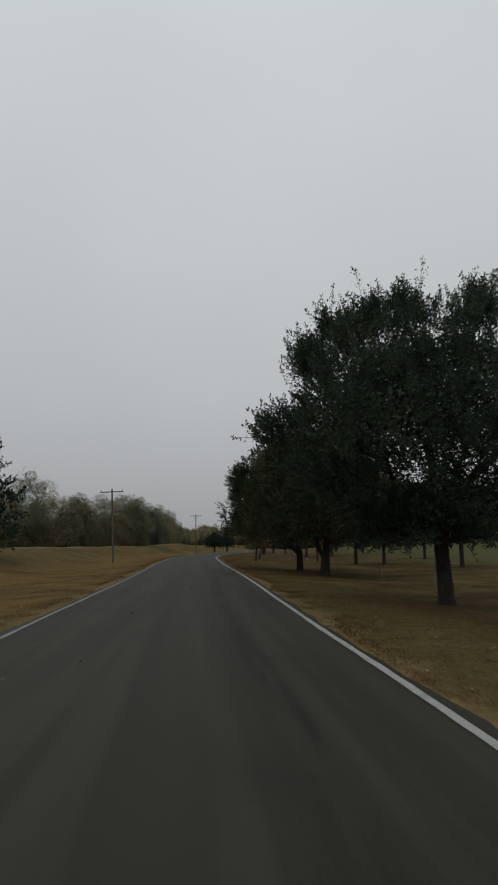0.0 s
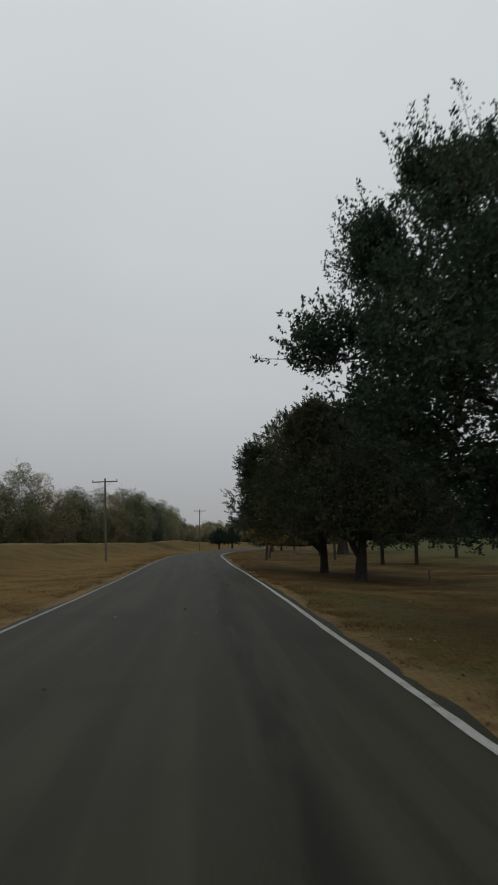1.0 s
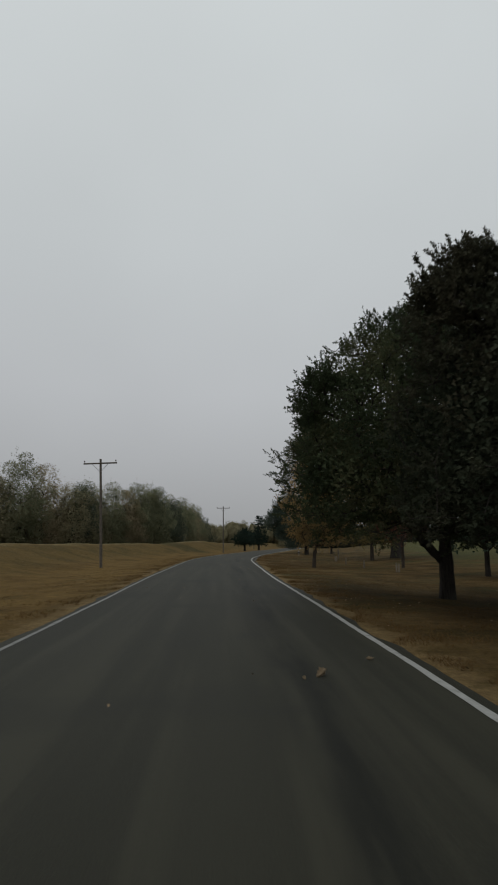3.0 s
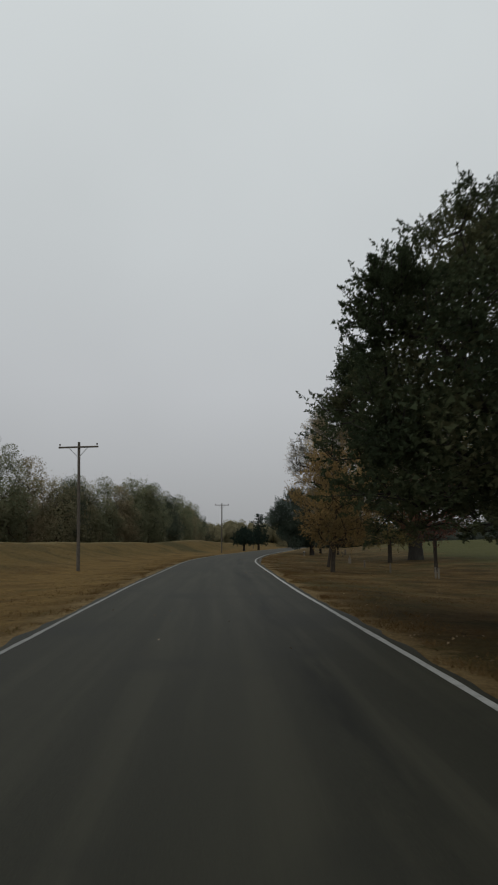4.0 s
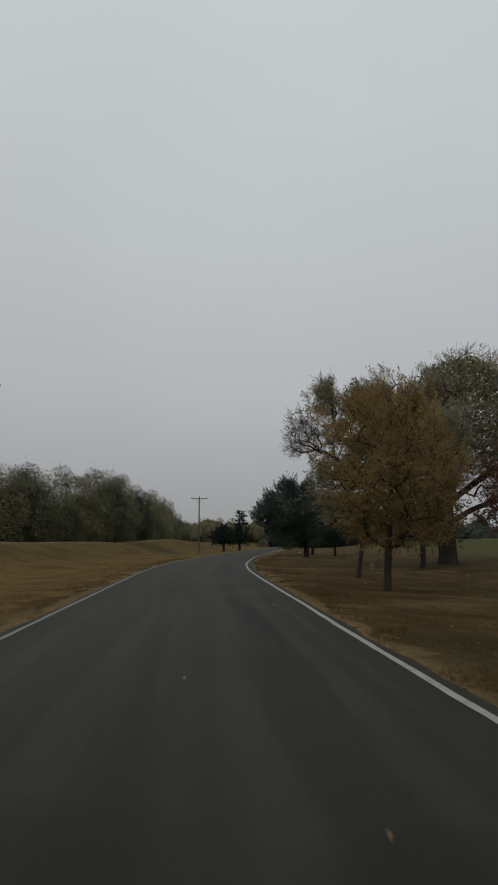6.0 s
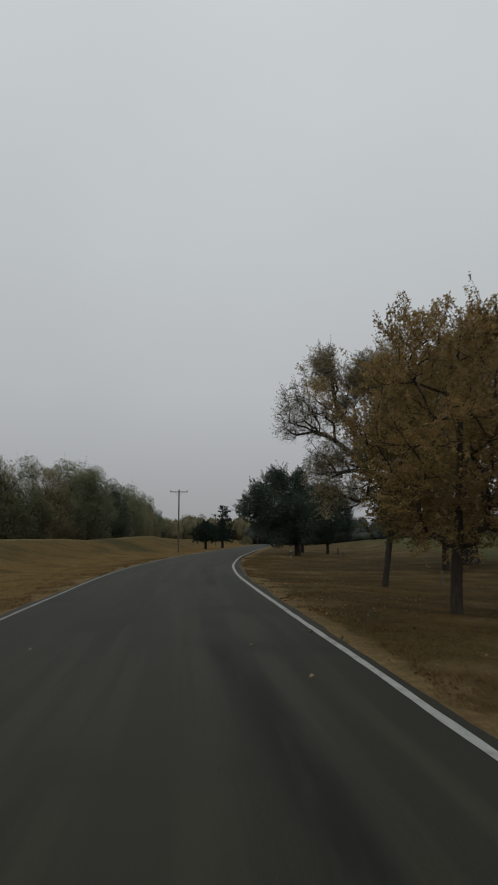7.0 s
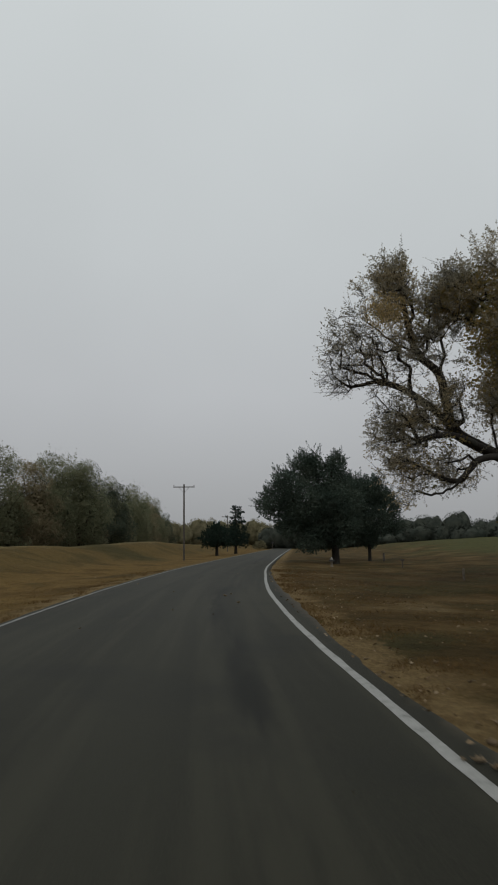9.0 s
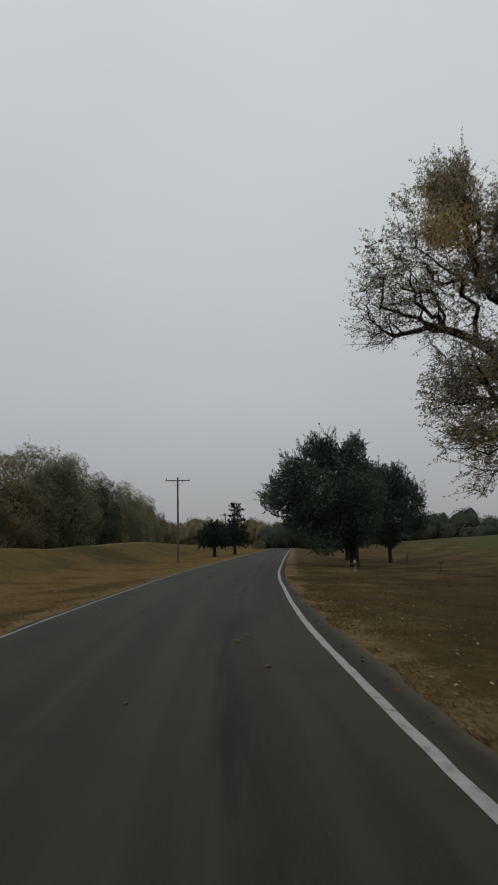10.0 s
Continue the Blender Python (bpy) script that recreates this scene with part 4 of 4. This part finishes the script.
tree("evergreen_oak", "dark oak standing behind its neighbours", "tree", 21, (17.0, 129.5), 7.4, 3.3, 1.3, 0.2, M_LEAF_EVERGREEN, M_BARK_OAK, 0.10, simple=True,
     n_ends=150, per_end=5, per_shoot=26, shoot=0.5, profile=DOME, inner=1400)
tree("small_oak", "low rounded dark oak with a short trunk beside the road", "tree", 22, (5.5, 157.9), 5.0, 2.5, 1.45, 0.2, M_LEAF_CEDAR, M_BARK_OAK, 0.13, n_ends=200, per_end=5, per_shoot=24, shoot=0.36, profile=DOME, inner=2600, inner_size=0.2, lump=0.4, simple=True)
rt = np.random.default_rng(230)
tiers = []
for z, reach, off, count in ((1.7, 2.2, -0.2, 40), (2.4, 2.5, -0.1, 46), (3.1, 2.4, 0.1, 44), (3.9, 2.2, -0.1, 38), (4.6, 1.9, 0.3, 30), (5.4, 1.7, 0.45, 24), (6.3, 1.35, -0.25, 20), (7.0, 1.2, 0.3, 18), (7.75, 0.75, 0.1, 14), (8.1, 0.5, -0.1, 8)):
    turn, out = rt.uniform(0, 2 * math.pi, count), rt.uniform(0.2, 1, count) ** 0.7 * reach
    tiers.append(np.stack([out * np.cos(turn) + off, out * np.sin(turn), z - 0.08 * out + rt.normal(0, 0.2, count)], -1))
tree("cedar_tree", "tall ragged dark cedar with tiered branches beside the road", "tree", 23, (9.4, 170.2), 8.4, 2.2, 1.0, 0.24, M_LEAF_CEDAR, M_BARK_OAK, 0.13, attract=np.concatenate(tiers), lead=0.93, per_end=5, per_shoot=20, shoot=0.26, up=0.25,
     inner=2200, inner_size=0.2, fill=0.72, profile=CONE, simple=True)
tree("dark_tree", "dark green tree at the foot of the bank", "tree", 24, (-15.5, 44), 11.0, 3.6, 0.3, 0.22, M_LEAF_CEDAR, M_BARK_OAK, 0.18, n_ends=220, per_end=5, per_shoot=14, shoot=0.5, profile=CONE, inner=1500, lump=0.5)
for k, (x, y, h, w) in enumerate(((14.4, 53.5, 6.6, 2.8), (16.0, 50.5, 7.0, 3.0), (18.5, 41.0, 7.4, 3.3), (24.0, 62.0, 7.5, 3.2))):
    tree("park_tree", "dark leafy tree further back on the grass", "tree", 60 + k, (x, y), h, w, 1.6, 0.13, M_LEAF_OAK, M_BARK_OAK, 0.16, n_ends=150, per_end=5, per_shoot=14, shoot=0.5, inner=900, profile=SKIRT, group="park trees", simple=True)


# ---- utility poles ----
def utility_pole(place, height, turn, lean=0.0):
    thing = new("utility_pole")
    thing.matrix_world = pose(place[0], place[1], land(*place), 0, lean, turn)
    part("pole", trunk_mesh("pole", [(0, 0, -0.3), (0.01, 0, height * 0.5), (0, 0, height)], [0.10, 0.09, 0.075], M_POLE, 1.0, 10, 3), thing)
    bm = bmesh.new()
    bmesh.ops.create_cube(bm, size=1, matrix=Matrix.Translation((0, -0.10, height - 0.32)) @ Matrix.Diagonal((2.36, 0.085, 0.10, 1)))
    bmesh.ops.bevel(bm, geom=bm.edges[:], offset=0.012, segments=1, affect="EDGES")
    arm = part("crossarm", finish("crossarm", bm, M_POLE), thing)
    for s in (-1, 1):
        part("brace", tube_mesh("brace", [((s * 0.03, -0.10, height - 0.93), (s * 0.56, -0.15, height - 0.36), 0.017, 0.017)], M_STEEL, 6), thing, "flat steel brace")
        pin = part("insulator", lathe("insulator", ((0.012, 0), (0.012, 0.06), (0.045, 0.07), (0.03, 0.10), (0.05, 0.12), (0.035, 0.17), (0.0, 0.18)), M_GLASSY), arm, "small dark insulator")
        pin.location = (s * 1.1, -0.10, height - 0.27)
    return tagged(thing, "weathered wooden utility pole with one crossarm", "utility pole", "poles along the bank")


def finish(name, bm, mat):
    me = bpy.data.meshes.new(name)
    bm.to_mesh(me)
    bm.free()
    me.materials.append(mat)
    return me


def lathe(name, profile, mat, sides=14):
    pr = np.array(profile)
    ang = np.arange(sides) * 2 * math.pi / sides
    co = np.stack([pr[:, 0:1] * np.cos(ang), pr[:, 0:1] * np.sin(ang), np.repeat(pr[:, 1:2], sides, 1)], -1).reshape(-1, 3)
    k = np.arange(sides)
    i = np.arange(len(pr) - 1)[:, None] * sides
    return mesh_from(name, co, np.stack([i + k, i + (k + 1) % sides, i + sides + (k + 1) % sides, i + sides + k], -1).reshape(-1, 4), mat, smooth=True)


utility_pole((-8.2, 64.4), 7.62, 0, -2.6)
utility_pole((0.58, 130.8), 8.3, 0, -0.5)
utility_pole((9.4, 192.0), 7.6, 0)

# ---- the wood behind the bank ----
def wood_lobes(seed, height, radius, profile):
    """Rounded leaf masses that make up a woodland crown."""
    r = np.random.default_rng(seed)
    pts = crown_points(seed, 44, 0.8, height - 0.6, radius * 0.92, profile, 0.5, (1, 1), 0.2)
    return [(tuple(q), r.uniform(0.65, 1.35)) for q in pts]


wood_protos = []
for k in range(5):
    h = (12.5, 11.5, 13.5, 12.0, 10.5)[k]
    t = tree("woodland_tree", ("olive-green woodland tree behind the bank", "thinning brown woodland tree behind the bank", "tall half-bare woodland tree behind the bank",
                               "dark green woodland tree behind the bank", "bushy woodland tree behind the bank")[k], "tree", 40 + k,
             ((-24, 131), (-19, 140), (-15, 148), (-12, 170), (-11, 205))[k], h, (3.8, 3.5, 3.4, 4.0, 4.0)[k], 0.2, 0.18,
             M_LEAF_HAZED_WOOD[(0, 2, 0, 3, 1)[k]], M_BARK_YOUNG, 0.16, n_ends=150, per_end=4, per_shoot=4, shoot=0.8, lump=0.5, hollow=0.36, simple=True,
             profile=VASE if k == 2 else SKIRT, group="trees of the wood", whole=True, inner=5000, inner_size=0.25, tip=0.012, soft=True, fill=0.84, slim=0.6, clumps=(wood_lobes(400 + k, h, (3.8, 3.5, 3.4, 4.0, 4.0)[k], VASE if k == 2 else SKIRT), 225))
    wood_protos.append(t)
rw = random.Random(9)


def along(line, gap):
    """Places at even steps along a line of corners."""
    out, rest = [], 0.0
    for (x0, y0), (x1, y1) in zip(line, line[1:]):
        span = math.hypot(x1 - x0, y1 - y0)
        while rest < span:
            out.append((x0 + (x1 - x0) * rest / span, y0 + (y1 - y0) * rest / span))
            rest += gap
        rest -= span
    return out


FRONT = ((-86, 50), (-52, 94), (-28, 122), (-17, 143), (-14, 152))
REAR = ((-14, 158), (-12.5, 180), (-11, 220), (-9, 275))
spots = [(p, 1.0) for p in along(FRONT, 4.0)] + [(p, 1.05) for p in along(REAR, 6.5)]
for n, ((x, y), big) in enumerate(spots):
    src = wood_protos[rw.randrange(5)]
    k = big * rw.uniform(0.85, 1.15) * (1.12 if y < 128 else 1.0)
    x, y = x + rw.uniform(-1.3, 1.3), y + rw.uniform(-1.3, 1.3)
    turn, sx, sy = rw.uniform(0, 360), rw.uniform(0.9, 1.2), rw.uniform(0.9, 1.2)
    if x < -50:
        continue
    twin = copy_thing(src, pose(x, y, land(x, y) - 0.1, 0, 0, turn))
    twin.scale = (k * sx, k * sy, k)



def thicket(name, places, tall, wide, count, size, mat, seed, label, category):
    """Many leafy clumps in one: what stands too deep or too far to count."""
    r = np.random.default_rng(seed)
    cs, ws, ss, hs, inside = [], [], [], [], []
    for x, y in places:
        h, w = r.uniform(*tall), r.uniform(*wide)
        u = r.normal(0, 1, (count, 3))
        u /= np.linalg.norm(u, axis=1, keepdims=True)
        low = np.array([w, w, h * 0.55])
        heart = np.array([x + r.uniform(-2, 2), y + r.uniform(-2, 2), land(x, y) + h * 0.45])
        cs.append(u * (r.uniform(0.45, 1, (count, 1)) ** 0.5) * low + heart)
        inside.append((heart, low * 0.84))
        ws.append(u)
        hs.append(np.repeat(np.array([[x, y, land(x, y) + h * 0.3]]), count, 0))
        ss.append(r.uniform(*size, (count, 1)))
    ob = new(name, leaves_mesh(name, np.concatenate(cs), np.concatenate(ws), np.concatenate(ss), mat, seed, 0.8, True, np.concatenate(hs)))
    tagged(part("dense_foliage", dense_foliage("dense_foliage", inside, mat, seed), ob), kind="stuff")
    return tagged(ob, label, category, kind="stuff")


thicket("undergrowth", along(((-48, 104), (-31, 124), (-20, 147), (-16.5, 165), (-15, 200), (-12, 275)), 3.0), (4.5, 8.5), (2.2, 3.4), 1300, (0.2, 0.38), M_LEAF_HAZED_WOOD[1], 14,
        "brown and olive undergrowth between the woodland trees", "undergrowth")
FAR_LOW = along(((-40, 296), (-8, 326), (20, 341), (45, 326), (58, 247), (84, 211), (118, 190)), 4.0)
FAR_END = along(((-40, 296), (-8, 312), (20, 322), (50, 316)), 3.2)
FAR = along(((48, 330), (60, 250), (85, 215), (118, 195)), 4.5) + along(((30, 270), (38, 235), (52, 225)), 6.0)
thicket("far_woods", FAR, (7.0, 9.4), (3.0, 5.0), 1900, (0.18, 0.34), M_LEAF_FAR, 12, "dull green distant woods beyond the fields", "woods")

# haze at the valley's end is put into the pale leaf colour
thicket("far_woods", FAR_END, (9.5, 13.0), (3.0, 4.5), 1700, (0.25, 0.45), M_LEAF_HAZED_WOOD[1], 16, "olive woods with leaf colour paled for haze where the valley closes", "woods")
thicket("far_undergrowth", FAR_LOW, (3.5, 6.5), (3.5, 5.0), 700, (0.35, 0.6), M_LEAF_FAR, 15, "dull green scrub at the foot of the distant woods", "undergrowth")

tree("roadside_bush", "rounded grey-brown bush where the road bends away", "bush", 91, (23.2, 250.0), 2.9, 2.3, 0.1, 0.06, M_LEAF_HAZED_WOOD[1], M_BARK_YOUNG, 0.16, n_ends=70, per_end=5, per_shoot=10, shoot=0.35,
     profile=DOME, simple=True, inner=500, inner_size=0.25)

# ---- small things on the park side ----
hydrant = new("fire_hydrant")
hydrant.location = (10.9, 105.6, land(10.9, 105.6))
hydrant.scale = (0.78, 0.78, 0.8)
part("barrel", lathe("barrel", ((0.15, -0.05), (0.15, 0.04), (0.10, 0.05), (0.095, 0.42), (0.13, 0.43), (0.13, 0.47)), M_PALE), hydrant)
part("collar", lathe("collar", ((0.132, 0.47), (0.135, 0.48), (0.135, 0.58), (0.12, 0.60)), M_BLACK), hydrant, "dark collar")
part("bonnet", lathe("bonnet", ((0.12, 0.60), (0.125, 0.66), (0.09, 0.74), (0.04, 0.78), (0.035, 0.84), (0.0, 0.85)), M_WHITE), hydrant, "white domed bonnet")
for s in (-1, 1):
    nozzle = part("nozzle", lathe("nozzle", ((0.05, 0.0), (0.05, 0.14), (0.065, 0.14), (0.065, 0.19), (0.0, 0.20)), M_BLACK), hydrant, "dark hose nozzle")
    nozzle.matrix_local = pose(s * 0.06, 0, 0.53, 0, s * 90, 0)
tagged(hydrant, "white fire hydrant with a dark collar on the grass", "hydrant")


def bevelled_box(size, centre, offset, segments=1):
    bm = bmesh.new()
    bmesh.ops.create_cube(bm, size=1, matrix=Matrix.Translation(centre) @ Matrix.Diagonal((*size, 1)))
    bmesh.ops.bevel(bm, geom=bm.edges[:], offset=offset, segments=segments, affect="EDGES")
    return bm


def marker_post(x, y, h, w, mat, label):
    ob = new("marker_post")
    ob.matrix_world = pose(x, y, land(x, y), rw.uniform(-3, 3), rw.uniform(-3, 3), rw.uniform(0, 40))
    part("post", finish("post", bevelled_box((w, w, h + 0.1), (0, 0, h / 2 - 0.05), w * 0.14, 2), mat), ob)
    bm = bmesh.new()
    bmesh.ops.create_cone(bm, cap_ends=True, segments=4, radius1=w * 0.74, radius2=w * 0.15, depth=0.05, matrix=Matrix.Translation((0, 0, h + 0.022)) @ Matrix.Rotation(radians(45), 4, "Z"))
    part("cap", finish("cap", bm, mat), ob)
    return tagged(ob, label, "post", "marker posts on the grass")


def twin_marker(x, y, h):
    """Two pale slats on a low rail."""
    ob = new("tee_marker")
    ob.matrix_world = pose(x, y, land(x, y), rw.uniform(-3, 3), rw.uniform(-3, 3), rw.uniform(-12, 12))
    for side, tall in ((-1, h), (1, h * 0.93)):
        part("slat", finish("slat", bevelled_box((0.09, 0.035, tall + 0.1), (side * 0.075, 0, tall / 2 - 0.05), 0.008), M_PALE), ob)
    part("rail", finish("rail", bevelled_box((0.24, 0.03, 0.05), (0, 0.034, h * 0.55), 0.006), M_PALE), ob)
    return tagged(ob, "pale weathered tee marker of two upright slats", "marker", "tee markers on the grass")


for x, y in ((10.5, 33.8), (10.6, 72.3), (10.4, 64.9), (13.6, 91.0)):
    marker_post(x, y, 0.5, 0.085, M_PALE, "short pale marker post on the grass")
for x, y, h in ((9.4, 23.2, 0.55), (11.0, 58.6, 0.55), (11.4, 80.9, 0.52)):
    twin_marker(x, y, h)
marker_post(18.9, 118.6, 0.75, 0.16, M_POLE, "short dark wooden post near the fairway")
tee = new("tee_sign")
tee.location = (15.6, 104.6, land(15.6, 104.6))
part("post", tube_mesh("post", [((0, 0, -0.1), (0, 0, 0.5), 0.045, 0.045)], M_POLE, 8), tee)
part("board", finish("board", bevelled_box((0.28, 0.05, 0.12), (0, -0.02, 0.53), 0.012), M_POLE), tee, "dark board")
tagged(tee, "small dark tee sign on a short post", "sign")

far_sign = new("road_sign")
far_sign.location = (26.8, 248.0, land(26.8, 248.0))
part("post", tube_mesh("post", [((0, 0, -0.2), (0, 0, 2.1), 0.09, 0.09)], M_POLE, 8), far_sign)
part("plate", finish("plate", bevelled_box((0.6, 0.05, 0.6), (0, -0.11, 1.85), 0.02), M_BLACK), far_sign, "dark plate seen from behind")
tagged(far_sign, "dark road sign on a post where the road bends", "sign")

# ---- grass tufts and fallen leaves ----
rg = np.random.default_rng(21)


def verge_places(n, y0, y1, reach, left_share):
    side = np.where(rg.uniform(0, 1, n) < left_share, -1.0, 1.0)
    d = side * (EDGE + 0.12 + rg.exponential(reach, n))
    return d, rg.uniform(y0, y1, n)


def grass(n, y0, y1, reach, tall, left_share=0.4):
    d, y = verge_places(n, y0, y1, reach, left_share)
    d = d + np.sign(d) * 0.35 * (0.5 + 0.5 * np.sin(y * 1.3 + np.sin(y * 0.37) * 3))
    clump = np.array([noise.noise(Vector((a * 0.9, b * 0.9, 0.3))) for a, b in zip(d, y)])
    keep = clump > -0.15
    d, y, clump = d[keep], y[keep], clump[keep]
    root = np.stack([road_x(y) + d, y, land_from(d, y) - 0.01], -1)
    b = 4
    root = np.repeat(root, b, 0) + np.concatenate([rg.normal(0, 0.05, (len(root) * b, 2)), np.zeros((len(root) * b, 1))], 1)
    m = len(root)
    turn = rg.uniform(0, 2 * math.pi, m)
    h = tall * rg.uniform(0.4, 1.4, m) * (1 + 0.8 * np.repeat(clump, b))
    flat = np.stack([np.cos(turn), np.sin(turn), np.zeros(m)], -1)
    lean = np.stack([np.cos(turn * 7.3), np.sin(turn * 7.3), np.zeros(m)], -1) * (h * rg.uniform(0.3, 1.3, m))[:, None]
    wide = 0.010 + 0.10 * h
    co = np.stack([root - flat * wide[:, None] * 0.5, root + flat * wide[:, None] * 0.5, root + lean + np.array([0, 0, 1.0]) * h[:, None]], 1).reshape(-1, 3)
    return co


blades = np.concatenate([grass(16000, 2, 100, 1.6, 0.045), grass(9000, 2, 100, 0.35, 0.05, 0.3), grass(22000, 2, 110, 6.0, 0.036, 0.3)])
grass_ob = new("grass_tufts", mesh_from("grass_tufts", blades, np.arange(len(blades)).reshape(-1, 3), M_GRASS))
tagged(grass_ob, "short dry straw-coloured grass tufts on the verges", "grass", kind="stuff")


def litter(n, y0, y1, d0, reach, size):
    d = d0 + rg.exponential(reach, n)
    y = rg.uniform(y0, y1, n)
    c = np.stack([road_x(y) + d, y, np.maximum(land_from(d, y), np.where(np.abs(d) < EDGE, 0.012, -9)) + 0.018], -1)
    a = rg.uniform(0, 2 * math.pi, n)
    return c, np.stack([np.cos(a), np.sin(a), rg.uniform(-0.1, 0.35, n)], -1), size * rg.uniform(0.6, 1.4, n)


def litter_mesh(parts):
    c, a, s = (np.concatenate([p[i] for p in parts]) for i in range(3))
    n = len(c)
    a = a / np.linalg.norm(a, axis=1, keepdims=True)
    b = np.stack([-a[:, 1], a[:, 0], rg.uniform(-0.4, 0.4, n)], -1)
    curl = rg.uniform(0.1, 0.45, n)[:, None] * s[:, None] * np.array([0, 0, 1.0])
    s = s[:, None]
    co = np.stack([c, c + a * s * 0.5 + b * s * 0.38 + curl, c + a * s + curl * 0.6, c + a * s * 0.5 - b * s * 0.38 + curl * 0.8, c + a * s * 0.5], 1).reshape(-1, 3)
    i = np.arange(n)[:, None] * 5
    f = np.concatenate([i + np.array([[0, 4, 1]]), i + np.array([[1, 4, 2]]), i + np.array([[0, 3, 4]]), i + np.array([[3, 2, 4]])], 1).reshape(-1, 3)
    return mesh_from("fallen_leaves", co, f, M_LITTER)


leaves_ob = new("fallen_leaves", litter_mesh([litter(700, 60, 104, EDGE - 0.05, 0.7, 0.05), litter(900, 62, 104, EDGE + 0.2, 3.4, 0.05), litter(260, 4, 64, EDGE, 1.2, 0.05), litter(600, 4, 100, EDGE + 0.3, 6.0, 0.05),
                                              litter(30, 5, 100, -2.0, 2.2, 0.055), litter(120, 10, 110, -16.0, 5.0, 0.07)]))
tagged(leaves_ob, "pale and brown fallen leaves scattered over the verge", "leaves", kind="stuff")


# ---- single curled leaves on the asphalt and along its edge ----
M_CURLED = leaf_material("curled_leaf", [(0.13, 0.092, 0.055), (0.22, 0.165, 0.105), (0.36, 0.30, 0.215)], 0.75, 0.12, speckle=1.0)


def curled_leaf_mesh(seed, length, curl):
    """A dry lobed leaf, cupped along its midrib, with a short stalk."""
    r = np.random.default_rng(seed)
    rows, cols = 9, 5
    co, faces = [], []
    for i in range(rows):
        t = i / (rows - 1)
        half = length * 0.36 * math.sin(math.pi * (0.06 + 0.94 * t) ** 0.8) * (1 + 0.28 * math.sin(t * 19 + seed)) + 0.004
        for j in range(cols):
            u = 2 * j / (cols - 1) - 1
            a = curl * u
            co.append((half * math.sin(a) / max(curl, 0.1) + r.normal(0, 0.003), length * (t - 0.5) * (1 - 0.10 * abs(u)), half * (1 - math.cos(a)) / max(curl, 0.1) * 1.3 + 0.18 * length * (2 * t - 1) ** 2 + r.normal(0, 0.002)))
    for i in range(rows - 1):
        for j in range(cols - 1):
            k = i * cols + j
            faces.append((k, k + 1, k + cols + 1, k + cols))
    return mesh_from("blade", co, faces, M_CURLED, smooth=True)


leaf_blades = [curled_leaf_mesh(3, 0.11, 1.5), curled_leaf_mesh(8, 0.09, 1.0), curled_leaf_mesh(14, 0.13, 1.9)]
leaf_stalk = tube_mesh("stalk", [((0, -0.05, 0.02), (0.01, -0.085, 0.012), 0.0025, 0.0018)], M_PALE, 5)
rl = random.Random(31)


def curled_leaf(x, y, size, where):
    leaf = new("fallen_leaf")
    low = max(land(x, y), 0.004 if abs(x - float(road_x(y))) < EDGE else -9)
    leaf.matrix_world = pose(x, y, low, rl.uniform(-14, 14), rl.uniform(-14, 14), rl.uniform(0, 360))
    leaf.scale = (size, size, size)
    part("blade", leaf_blades[rl.randrange(3)], leaf)
    part("stalk", leaf_stalk, leaf, "thin pale stalk")
    return tagged(leaf, "curled pale brown dry leaf lying on the " + where, "leaf", "single fallen leaves")


for x, y, size in ((1.2, 28.0, 1.5), (1.0, 27.85, 0.6), (1.97, 28.9, 0.8), (1.91, 80.5, 0.9), (2.11, 81.1, 0.8), (2.1, 78.55, 1.0), (0.56, 77.1, 0.7), (0.14, 62.4, 0.8), (2.35, 58.75, 0.9), (1.3, 57.6, 0.7)):
    curled_leaf(x, y, size, "asphalt")
for y0, y1, count in ((64.2, 64.9, 3), (66.5, 68.5, 9), (68.5, 76, 9), (76, 92, 14)):
    for _ in range(count):
        y = rl.uniform(y0, y1)
        curled_leaf(float(road_x(y)) + EDGE + 0.20 * math.exp(-(((y - 79) / 11) ** 2)) + rl.gauss(0.06, 0.10), y, rl.uniform(0.5, 0.9), "sandy verge")
for _ in range(34):
    y = rl.uniform(63, 94)
    curled_leaf(float(road_x(y)) + EDGE + 0.4 + rl.expovariate(0.55), y, rl.uniform(0.5, 0.85), "dry grass")
